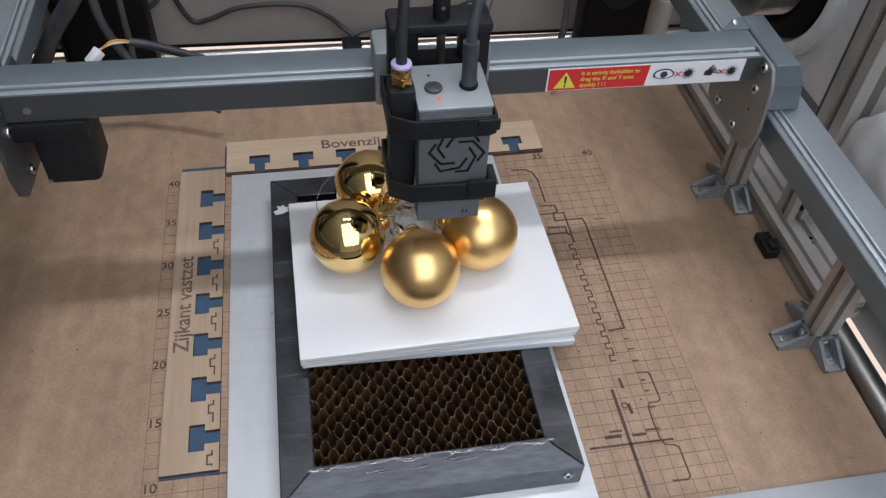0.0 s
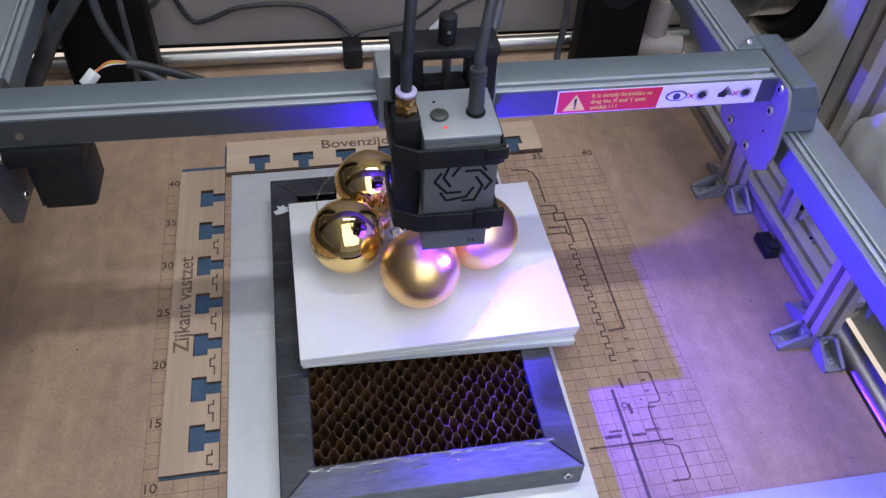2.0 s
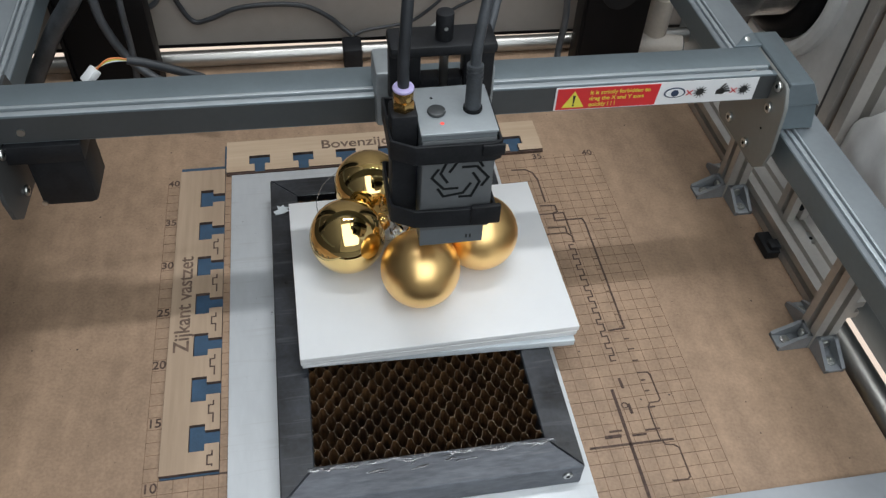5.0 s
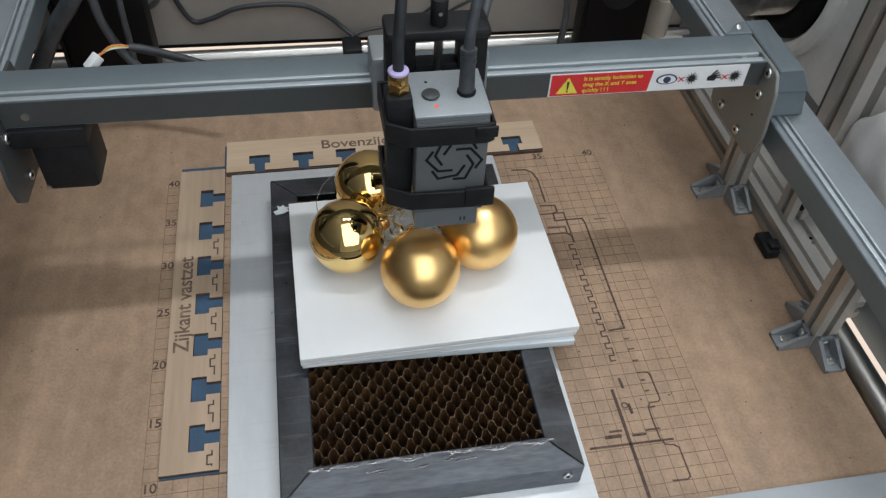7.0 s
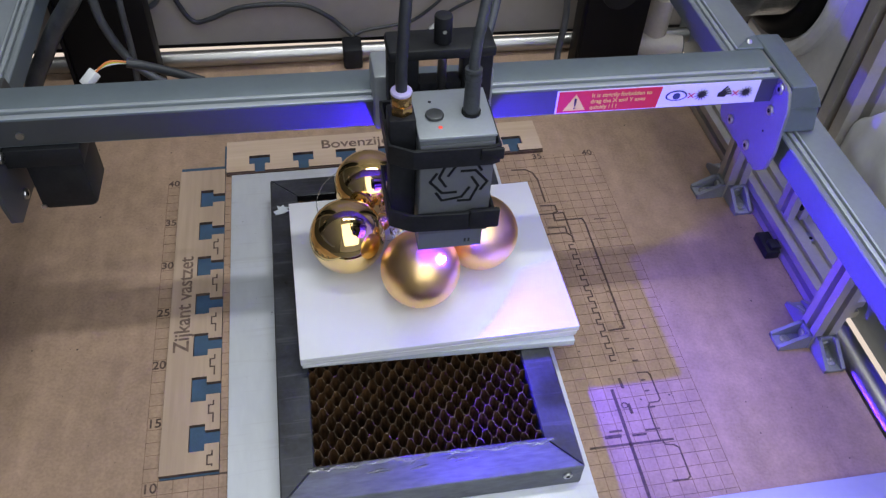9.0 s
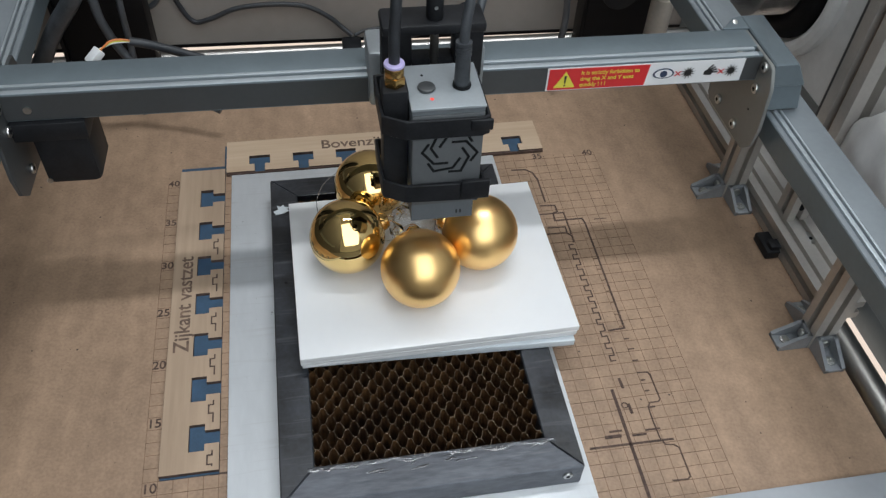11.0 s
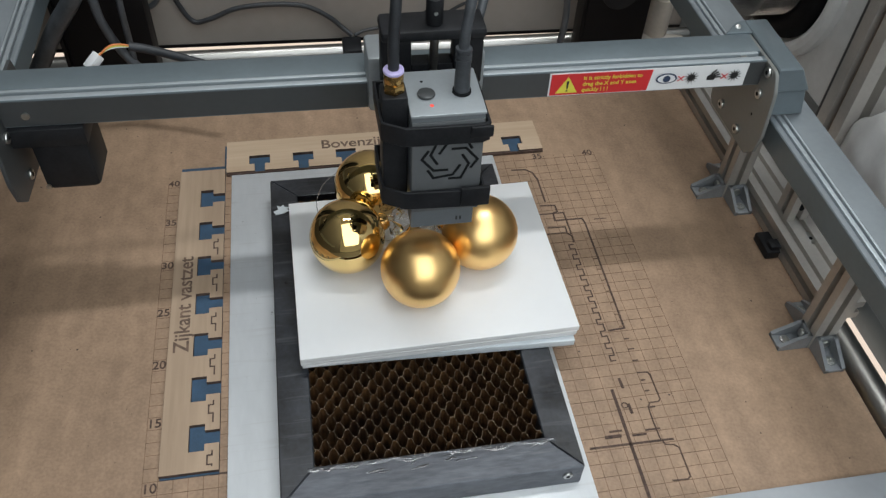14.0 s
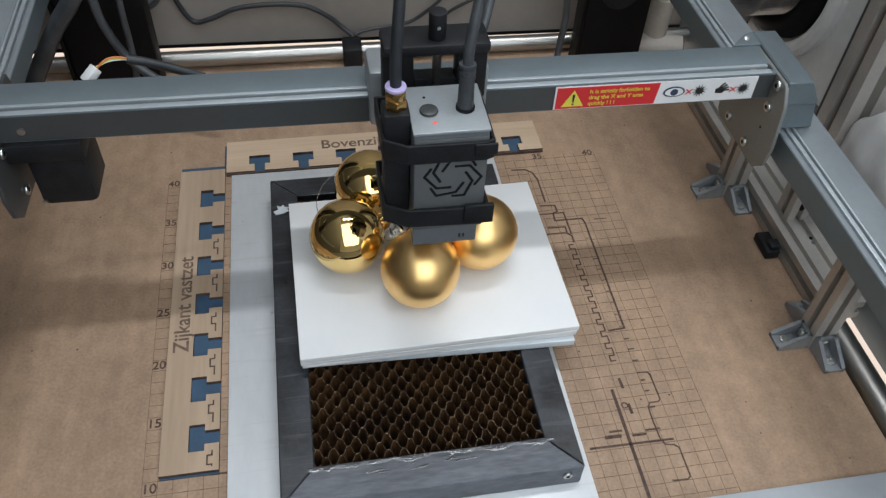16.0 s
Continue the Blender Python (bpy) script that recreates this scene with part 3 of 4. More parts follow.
def ornaments():
    hub = Vector((0.2000, 0.2620))
    for _, x, y, m in BALLS:
        sat = m is GOLD_SATIN
        r = RADIUS if sat else RADIUS - 0.0006
        t = part("bauble", ball_bm((0, 0, 0), r, 64), m)
        t.matrix_world = pose(x, y, TOP + r + 0.0001)
        tagged(t, "satin gold bauble on white plate" if sat else "mirror-bright gold bauble on white plate", "bauble", "gold baubles")
        c = part("cap", cap_bm(r), GOLD_CRUSH, t, "crimped gold cap with a wire loop")
        d = hub - Vector((x, y))
        c.matrix_basis = Vector((d.x, d.y, 0.25 * d.length)).to_track_quat("Z", "Y").to_matrix().to_4x4()
    # clear crystal bauble with gold leaf in the middle of the ring
    for (x, y, z, r) in ((0.2030, 0.2660, 0.0200, 0.0195), (0.2240, 0.2640, 0.0130, 0.0125)):
        bm = bmesh.new()
        bmesh.ops.create_icosphere(bm, subdivisions=2, radius=r)
        for v in bm.verts:
            v.co *= 1 + 0.06 * noise.noise(v.co * 120)
        t = part("crystal_bauble", bm, CLEAR, smooth=False)
        t.matrix_world = pose(x, y, TOP + z)
        tagged(t, "clear faceted bauble with flecks of gold leaf", "bauble")
        bm = bmesh.new()
        rnd = random.Random(int(x * 1000))
        for i in range(26):
            d = Vector((rnd.gauss(0, 1), rnd.gauss(0, 1), rnd.gauss(0.3, 1))).normalized() * r * rnd.uniform(0.5, 0.85)
            s = rnd.uniform(0.0012, 0.0035)
            f = [bm.verts.new(d + Vector((rnd.gauss(0, s), rnd.gauss(0, s), rnd.gauss(0, s)))) for _ in range(3)]
            bm.faces.new(f)
        part("gold_leaf", bm, GOLD, t, "crumpled gold leaf flecks", smooth=False)
    # clear plastic dome rim behind the balls
    bm = bmesh.new()
    ring = []
    c = (0.178, 0.316)
    for k in range(49):
        a = 2 * math.pi * k / 48
        ring.append((c[0] + 0.047 * math.cos(a), c[1] + 0.047 * math.sin(a), TOP + 0.0012))
    t = part("clear_dish", tube_bm(ring, 0.0003, 8, 0), CLEAR)
    tagged(t, "clear plastic dish rim behind the baubles", "dish")


EYE_SCALE = 0.94


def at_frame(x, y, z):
    """A place on the raised machine frame, scaled by 0.94 towards the camera eye to fit the view."""
    return Vector((0.0082, -0.0104, 0.0310)) + EYE_SCALE * Vector((x, y, z))


def rail_profile(length, w, h, slot_at):
    """Flat extrusion along +y with a groove in its top."""
    s0, s1 = slot_at
    o = [(0, 0), (w, 0), (w, h), (s1, h), (s1, h - 0.004), (s0, h - 0.004), (s0, h), (0, h)]
    bm = bmesh.new()
    f = bm.faces.new([bm.verts.new((x, 0, z)) for x, z in o])
    r = bmesh.ops.extrude_face_region(bm, geom=[f])
    bmesh.ops.translate(bm, vec=(0, length, 0), verts=[v for v in r["geom"] if isinstance(v, bmesh.types.BMVert)])
    bmesh.ops.recalc_face_normals(bm, faces=bm.faces[:])
    bmesh.ops.bevel(bm, geom=[e for e in bm.edges if abs(e.verts[0].co.y - e.verts[1].co.y) > 0.01], offset=0.0005, segments=2, affect="EDGES", profile=0.5)
    return bm


def side_rails():
    h, w = 0.0215, 0.0372
    for side, x in ((1, 0.4745), (-1, -0.0868)):
        t = thing("side_rail", "grey anodised side rail with grooved top", "guide rail", group="side rails")
        t.location = (x, -0.030, 0.1175)
        bm = rail_profile(0.60, w, h, (0.0043, 0.0138))
        if side < 0:
            bmesh.ops.scale(bm, vec=(-1, 1, 1), verts=bm.verts)
            bmesh.ops.reverse_faces(bm, faces=bm.faces[:])
        part("profile", bm, RAIL, t)
        # thin darker strip: the inner face's shade is put into its colour
        part("dark_insert", box_bm(min(0, -side * 0.0005), 0.0, 0.0012, max(0, -side * 0.0005), 0.60, h - 0.0008), GREY, t, "darker strip on the inner face, its shade put into the colour")
        for a, b, top in ((0.0068, 0.0102, h - 0.0004), (0.0119, 0.0136, h + 0.0003)):
            x0, x1 = sorted((side * a, side * b))
            part("guide_strip", box_bm(x0, 0.001, h - 0.0039, x1, 0.599, top, 0.0004), RAILWIRE, t, "bright steel guide strip")


def slotted_post(name, parent, x, y, z0, z1, w):
    """Square extrusion with a groove in each face."""
    g, d = w * 0.14, w * 0.30
    h = w / 2
    o = []
    for k in range(4):
        for px, py in ((-h, -h), (-g, -h), (-g, -h + d), (g, -h + d), (g, -h)):
            c, s = (1, 0, -1, 0)[k], (0, 1, 0, -1)[k]
            o.append((x + c * px - s * py, y + s * px + c * py))
    return part(name, prism_bm(o, z0, z1), ALU, parent, smooth=False)


def cross_screw_bm(x, z):
    """Round screw head along +z with a raised rim and a sunk cross."""
    bm = cyl_bm((x, 0, z), (x, 0, z + 0.0014), 0.0040, n=20, bevel=0.0004)
    for k in range(4):
        a = radians(45 + 90 * k)
        quarter = box_bm(-0.0010, -0.0010, 0.0, 0.0010, 0.0010, 0.0008, 0.0002)
        merge(bm, turned(quarter, Matrix.Translation((x + 0.0021 * math.cos(a), 0.0021 * math.sin(a), z + 0.0013)) @ Matrix.Rotation(a, 4, "Z")))
    return bm


def corner_bracket(parent, m):
    """Cast triangular bracket: foot along +x, upright face at x = 0, two screws."""
    L, W, H, th = 0.0245, 0.0168, 0.0150, 0.0026
    b = part("bracket", box_bm(0, -W / 2, 0, L, W / 2, th, 0.0005), CAST, parent, "cast grey corner bracket")
    merged = bmesh.new()
    merged.from_mesh(b.data)
    merge(merged, box_bm(0, -W / 2, 0, th, W / 2, H, 0.0005))
    for s in (-1, 1):
        bm = bmesh.new()
        yy = s * (W / 2 - 0.0016)
        vs = [bm.verts.new((x, yy + o, z)) for o in (-0.0015, 0.0015) for x, z in ((0, 0), (L, 0), (L, 0.0042), (0.0045, H), (0, H))]
        bm.faces.new(vs[:5])
        bm.faces.new(vs[5:][::-1])
        for k in range(5):
            bm.faces.new((vs[k], vs[5 + k], vs[5 + (k + 1) % 5], vs[(k + 1) % 5]))
        bmesh.ops.recalc_face_normals(bm, faces=bm.faces[:])
        merge(merged, bm)
    merged.to_mesh(b.data)
    merged.free()
    b.matrix_basis = m
    part("screw", cross_screw_bm(0.0160, th), SCREW, b)
    part("screw", cyl_bm((th, 0, 0.0092), (th + 0.0025, 0, 0.0092), 0.0036, n=16, bevel=0.0006), SCREW, b)


def slotted_bar(parent, x0, x1, y0, y1, h):
    """Flat extrusion lying along y, with two grooves in its top and one in each side."""
    w, g, d = x1 - x0, 0.0030, 0.0050
    a, b = w * 0.24, w * 0.68
    o = [(0, 0), (w, 0), (w, h / 2 - g), (w - d, h / 2 - g), (w - d, h / 2 + g), (w, h / 2 + g), (w, h), (b + g, h), (b + g, h - d), (b - g, h - d), (b - g, h),
         (a + g, h), (a + g, h - d), (a - g, h - d), (a - g, h), (0, h), (0, h / 2 + g), (d, h / 2 + g), (d, h / 2 - g), (0, h / 2 - g)]
    bm = prism_bm([(-x, z) for x, z in o], 0.0, y1 - y0)
    ob = part("bar", turned(bm, Matrix(((-1, 0, 0, x0), (0, 0, 1, y0), (0, 1, 0, 0), (0, 0, 0, 1)))), ALU, parent, smooth=False)
    bm = bmesh.new()
    bm.from_mesh(ob.data)
    bmesh.ops.recalc_face_normals(bm, faces=bm.faces[:])
    bm.to_mesh(ob.data)
    bm.free()
    return x0 + b


def legs():
    for y in (0.1637, 0.3367):
        t = thing("rail_leg", "raw aluminium slotted leg screwed to the bed with brackets", "leg", group="rail legs")
        slotted_post("post", t, 0.5113, y, 0.0, 0.1174, 0.0192)
        corner_bracket(t, pose(0.5016, y - 0.0010, 0.0, 0, 0, 180))
        corner_bracket(t, pose(0.5118, y - 0.0097, 0.0, 0, 0, -90))
        corner_bracket(t, pose(0.5118, y + 0.0097, 0.0, 0, 0, 90))
    bar = thing("frame_bar", "raw aluminium twin-slot bar lying along the bed's edge", "frame bar")
    groove = slotted_bar(bar, 0.5222, 0.5570, 0.1780, 0.500, 0.0200)
    for y in (0.2470, 0.4400):
        n = part("slot_nut", box_bm(groove - 0.0025, y, 0.0152, groove + 0.0025, y + 0.012, 0.0185, 0.0005), SCREW, bar, "steel sliding nut in the groove")
        part("set_screw", cyl_bm((groove, y + 0.004, 0.0183), (groove, y + 0.004, 0.0192), 0.0016, n=10), SLOT, n)
    y = 0.2815
    t = thing("frame_post", "raw aluminium slotted post standing on the bar", "frame post")
    slotted_post("post", t, 0.5420, y, 0.0202, 0.0960, 0.0192)
    part("post_screw", cyl_bm((0.5420, y - 0.0098, 0.034), (0.5420, y - 0.0044, 0.034), 0.0022, n=12), SLOT, t, "dark screw in the groove")
    bm = box_bm(0.5085, 0.2480, 0.0, 0.5210, 0.2730, 0.0085, 0.0012)
    merge(bm, box_bm(0.5120, 0.2500, 0.0083, 0.5214, 0.2600, 0.0125, 0.0010))
    tagged(part("end_stop", bm, PLASTIC), "small black plastic clip by the frame bar", "clip")
    tb = part("steel_tube", cyl_bm((0.5367, -0.05, -0.0074), (0.5367, 0.177, -0.0074), 0.0125, n=28), STEEL)
    tagged(tb, "polished steel tube along the bed's edge", "tube")


# ---- the moving gantry ----
GY, SKEW = 0.325, 0.0079


def gantry():
    g = thing("gantry", "grey anodised cross beam sliding on the side rails", "gantry")
    g.location, g.scale = at_frame(0, GY, 0), (EYE_SCALE, EYE_SCALE, EYE_SCALE)
    bm = rail_profile(0.623, 0.037, 0.0230, (0.0058, 0.0126))
    part("beam", turned(bm, Matrix.Translation((0.483, 0, 0.139)) @ Euler((0, 0, radians(90))).to_matrix().to_4x4()), GREY, g)
    part("guide_strip", box_bm(-0.138, 0.0092, 0.1582, 0.480, 0.0122, 0.1623, 0.0005), RAILWIRE, g, "bright steel guide strip")
    part("guide_strip", box_bm(-0.138, 0.0004, 0.1612, 0.480, 0.0054, 0.1623, 0.0004), RAILWIRE, g, "pale guide strip along the front edge")
    part("groove_end", box_bm(0.4650, 0.0062, 0.1590, 0.4700, 0.0088, 0.1615, 0.0004), SCREW, g)
    # thin dark strip: the shade on the beam's front is painted in
    part("dark_insert", box_bm(-0.138, -0.0005, 0.1402, 0.4828, -0.0001, 0.1608), GREY_DARK, g, "dark strip on the beam's front, its shade put into the colour")
    # warning label on the beam's front
    lab = part("warning_label", box_bm(0.3118, -0.0011, 0.1405, 0.4690, -0.0006, 0.1607), LABEL, g, "white warning label with red field")
    part("red_field", prism_bm([(0.3130, 0.1413), (0.3900, 0.1413), (0.3918, 0.1599), (0.3130, 0.1599)], 0.0, 0.0003), RED, lab, "red warning field", smooth=False)
    lab.children[0].matrix_basis = Matrix.Translation((0, -0.0012, 0)) @ Euler((radians(90), 0, 0)).to_matrix().to_4x4()
    face = Matrix.Translation((0, -0.0016, 0)) @ Euler((radians(90), 0, 0)).to_matrix().to_4x4()

    def flat(name, pts, m, dz=0.0):
        o = part(name, prism_bm(pts, dz, dz + 0.0002), m, lab, smooth=False)
        o.matrix_basis = face
        return o
    flat("warning_triangle", [(0.3175, 0.1432), (0.3345, 0.1432), (0.3260, 0.1577)], YELLOW)
    flat("exclamation_mark", [(0.3255, 0.1470), (0.3265, 0.1470), (0.3270, 0.1540), (0.3250, 0.1540)], INK, 0.0003)
    flat("exclamation_mark", [(0.3253, 0.1447), (0.3267, 0.1447), (0.3267, 0.1460), (0.3253, 0.1460)], INK, 0.0003)
    for i, w in enumerate(("It is strictly forbidden to", "drag the X and Y axes", "quickly ! ! !")):
        text_mesh("lettering", w, 0.0047, face @ pose(0.3378, 0.1543 - 0.0053 * i, 0.0002), YELLOW, lab)
    # pictograms: eye, burst, hand, burst
    for cx in (0.4040,):
        eye = [(cx + 0.0085 * math.cos(a), 0.1508 + 0.0052 * math.sin(a) * (1 if math.sin(a) > 0 else 0.8)) for a in [k * math.pi / 12 for k in range(24)]]
        flat("pictogram_eye", eye, INK_BLUE)
        flat("pictogram_eye", [(cx + (x - cx) * 0.84, 0.1508 + (y - 0.1508) * 0.78) for x, y in eye], LABEL, 0.0002)
        flat("pictogram_eye", [(cx + 0.0030 * math.cos(k * 0.5236), 0.1510 + 0.0030 * math.sin(k * 0.5236)) for k in range(12)], INK_BLUE, 0.0004)
    for cx in (0.4240, 0.4590):
        star = []
        for k in range(24):
            r = 0.0058 if k % 2 else 0.0024
            star.append((cx + r * math.cos(k * math.pi / 12), 0.1508 + r * math.sin(k * math.pi / 12)))
        flat("pictogram_burst", star, INK)
        for s in (-1, 1):
            q = [(-0.0032, -0.0004), (0.0032, -0.0004), (0.0032, 0.0004), (-0.0032, 0.0004)]
            ca, sa = math.cos(s * 0.75), math.sin(s * 0.75)
            flat("pictogram_cross", [(cx - 0.0085 + ca * x - sa * y, 0.1508 + sa * x + ca * y) for x, y in q], RED, 0.0003 + 0.0002 * (s > 0))
    cx = 0.4415
    flat("pictogram_palm", [(cx - 0.0045, 0.1480), (cx + 0.0015, 0.1475), (cx + 0.0028, 0.1505), (cx - 0.002, 0.1530), (cx - 0.0045, 0.1515)], INK)
    for k in range(4):
        a = 0.15 + k * 0.28
        x0, y0 = cx + 0.0010 - k * 0.0008, 0.1495 + k * 0.0010
        flat("pictogram_finger", [(x0, y0), (x0 + 0.0055 * math.cos(a) + 0.0004, y0 + 0.0055 * math.sin(a) - 0.0006), (x0 + 0.0055 * math.cos(a), y0 + 0.0055 * math.sin(a) + 0.0006), (x0 - 0.0006, y0 + 0.0012)], INK)
    # end plates with wheels' bolts, and end caps
    for s, x in ((1, 0.4832), (-1, -0.0785)):
        o = [(-0.0124, 0.1620), (0.052, 0.1605), (0.066, 0.115), (0.0608, 0.0839), (0.0549, 0.0794), (-0.0145, 0.0811), (-0.0257, 0.0917), (-0.0291, 0.1099), (-0.0244, 0.1471), (-0.0172, 0.1598)]
        bm = prism_bm(o, 0.0, 0.0030, 0.0005)
        # matching plates: floor's reflection in the right one's colour, shade in the left's
        pl = part("end_plate", bm, PLATE_LIT if s > 0 else GREY_DARK, g, "grey end plate with button-head bolts")
        pl.matrix_basis = Matrix.Translation((x if s > 0 else x - 0.003, 0, 0)) @ Matrix(((0, 0, 1, 0), (1, 0, 0, 0), (0, 1, 0, 0), (0, 0, 0, 1)))
        for by, bz in ((-0.0063, 0.1352), (0.0391, 0.0912), (0.0060, 0.0905), (-0.0080, 0.1563), (0.0113, 0.1390)):
            lo, hi = (-0.0022, 0.0002) if s > 0 else (0.0028, 0.0052)
            b = part("bolt", cyl_bm((by, bz, lo), (by, bz, hi), 0.0042, n=20, bevel=0.0008), SCREW, pl)
            lo, hi = (-0.0024, -0.0020) if s > 0 else (0.0050, 0.0054)
            part("socket", cyl_bm((by, bz, lo), (by, bz, hi), 0.0019, n=6), SLOT, b)
        if s > 0:
            bm = bmesh.new()
            for o, y0 in (([(0.4866, 0.1165), (0.5235, 0.1165), (0.5178, 0.1417), (0.4866, 0.1417)], -0.0118), ([(0.4866, 0.1418), (0.5183, 0.1418), (0.5060, 0.1630), (0.4866, 0.1630)], -0.0149)):
                block = prism_bm([(-x, z) for x, z in o][::-1], 0.0, 0.0555 - y0, 0.0010)
                turned(block, Matrix(((-1, 0, 0, 0), (0, 0, 1, y0), (0, 1, 0, 0), (0, 0, 0, 1))))
                bmesh.ops.recalc_face_normals(block, faces=block.faces[:])
                merge(bm, block)
            part("end_cap", bm, GREY, g, "grey moulded end cap over the rail")
            lug = part("end_cap_lug", prism_bm([(0.4640, 0.0372), (0.4864, 0.0372), (0.4864, 0.0552), (0.4780, 0.0520)], 0.1480, 0.1632, 0.0006), GREY, g)
            part("lug_screw", cyl_bm((0.4770, 0.0450, 0.1630), (0.4770, 0.0440, 0.1645), 0.0022, n=14, bevel=0.0004), SCREW, lug)
            part("pin_hole", cyl_bm((-0.0063, 0.1153, -0.0003), (-0.0063, 0.1153, 0.0002), 0.0010, n=10), SLOT, pl)
        else:
            part("end_cap", box_bm(-0.1400, -0.004, 0.1150, -0.0950, 0.072, 0.1660, 0.004), GREY, g, "grey moulded end cap over the rail")
    b = part("screw", cyl_bm((-0.0620, -0.0018, 0.1490), (-0.0620, 0.0002, 0.1490), 0.0028, n=16), SCREW, g)
    # stepper motor under the beam
    mo = part("stepper_motor", box_bm(-0.0690, -0.001, 0.0780, -0.0278, 0.041, 0.1380, 0.006), PLASTIC, g, "black square stepper motor under the beam")
    part("motor_flange", box_bm(-0.0780, -0.0040, 0.1230, -0.0262, 0.041, 0.1386, 0.001), PLASTIC, mo, "dark grey motor flange")
    part("motor_screw", cyl_bm((-0.066, -0.0018, 0.083), (-0.066, -0.0005, 0.083), 0.002, n=10), SCREW, mo)
    # belt pulleys showing under the beam
    part("belt_pulley", cyl_bm((0.010, 0.020, 0.131), (0.010, 0.020, 0.1388), 0.009, n=24), PLASTIC, g)
    part("belt_pulley", cyl_bm((0.030, 0.022, 0.134), (0.030, 0.022, 0.1388), 0.006, n=24), PLASTIC, g)
    return g


# ---- the laser head ----
HX = 0.2235


def laser_head():
    h = thing("laser_head", "grey laser head with black straps and hexagonal vent", "laser head")
    h.location, h.scale = at_frame(HX, 0.2350, 0), (EYE_SCALE, EYE_SCALE, EYE_SCALE)
    w = 0.0235
    zb, zt = 0.1050, 0.2010
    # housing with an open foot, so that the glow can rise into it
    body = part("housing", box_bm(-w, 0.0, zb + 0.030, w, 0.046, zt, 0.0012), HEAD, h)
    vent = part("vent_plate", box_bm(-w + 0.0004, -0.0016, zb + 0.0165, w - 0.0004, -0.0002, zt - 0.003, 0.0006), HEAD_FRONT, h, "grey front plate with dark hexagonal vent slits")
    # top plate paler than the housing and the vent plate
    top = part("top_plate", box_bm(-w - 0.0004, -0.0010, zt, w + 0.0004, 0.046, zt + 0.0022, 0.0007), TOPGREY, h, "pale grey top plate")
    # hexagonal swirl of slits
    cz = 0.1672
    for k in range(6):
        ca, sa = math.cos(radians(60 * k)), math.sin(radians(60 * k))
        for arm in (((0.0007, 0.0087), (0.0103, 0.0087), (0.0183, -0.0014), (0.0140, -0.0085)),):
            pts = [(ca * x - sa * y, sa * x + ca * y) for x, y in arm]
            s = part("vent_slit", ribbon_bm(pts, 0.0018, 0.0), SLOT, vent, smooth=False)
            s.matrix_basis = Matrix.Translation((0.0017, -0.0017, cz)) @ Euler((radians(90), 0, 0)).to_matrix().to_4x4()
    # hollow foot: four walls and a floor
    foot = part("shroud_wall", box_bm(-w + 0.0008, 0.0005, zb, w - 0.0030, 0.0025, zb + 0.030), HEAD, h, "grey lower shroud")
    part("shroud_wall", box_bm(-w + 0.0008, 0.0425, zb, w - 0.0030, 0.0445, zb + 0.030), HEAD, h)
    part("shroud_wall", box_bm(-w + 0.0008, 0.0025, zb, -w + 0.0028, 0.0425, zb + 0.030), HEAD, h)
    part("shroud_wall", box_bm(w - 0.0050, 0.0025, zb, w - 0.0030, 0.0425, zb + 0.030), HEAD, h)
    # unseen pale floor, added to bounce laser light onto the baubles
    part("shroud_floor", box_bm(-w + 0.0028, 0.0025, zb + 0.0005, w - 0.0050, 0.0425, zb + 0.0030), ALU, h, "pale underside added to bounce laser light")
    part("lens_ring", cyl_bm((0.001, 0.016, zb - 0.0025), (0.001, 0.016, zb + 0.0004), 0.0052, n=20, cap=False), GREY_DARK, h, "dark lens ring under the shroud")
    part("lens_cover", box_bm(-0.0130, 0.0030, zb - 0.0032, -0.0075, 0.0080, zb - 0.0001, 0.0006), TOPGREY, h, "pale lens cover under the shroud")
    part("shroud_mark", box_bm(0.0085, 0.0001, zb + 0.0045, 0.0098, 0.0006, zb + 0.0075), INK, foot)
    part("shroud_mark", box_bm(0.0112, 0.0001, zb + 0.0045, 0.0125, 0.0006, zb + 0.0075), INK, foot)
    # button, socket, indicator
    part("button", cyl_bm((-0.0115, 0.0195, zt + 0.0020), (-0.0115, 0.0195, zt + 0.0046), 0.0058, n=28, bevel=0.0012), GREY_DARK, h, "round grey push button")
    part("indicator", cyl_bm((-0.0095, 0.0085, zt + 0.0020), (-0.0095, 0.0085, zt + 0.0025), 0.0013, n=12), REDLED, h, "red indicator light")
    part("pin_hole", cyl_bm((-0.0125, 0.0340, zt + 0.0020), (-0.0125, 0.0340, zt + 0.0024), 0.0010, n=10), SLOT, h)
    plug = part("power_plug", cyl_bm((0.0115, 0.021, zt + 0.0020), (0.0118, 0.0235, zt + 0.030), 0.0052, 0.0046, n=24, bevel=0.001), RUBBER_GREY, h, "dark grey ribbed power plug")
    for k in range(3):
        part("rib", cyl_bm((0.0118, 0.0230 + k * 0.0003, zt + 0.0235 + k * 0.0036), (0.0118, 0.0232 + k * 0.0003, zt + 0.0255 + k * 0.0036), 0.0052, n=24), RUBBER_GREY, plug)
    part("socket_ring", cyl_bm((0.0115, 0.0208, zt + 0.0021), (0.0115, 0.0208, zt + 0.0040), 0.0060, n=24), SLOT, h)
    # air pipe bracket with brass fitting
    part("air_pipe_holder", box_bm(-w - 0.0170, 0.010, zb + 0.022, -w - 0.0005, 0.028, zt + 0.0080, 0.0015), PLASTIC, h, "black air-assist holder")
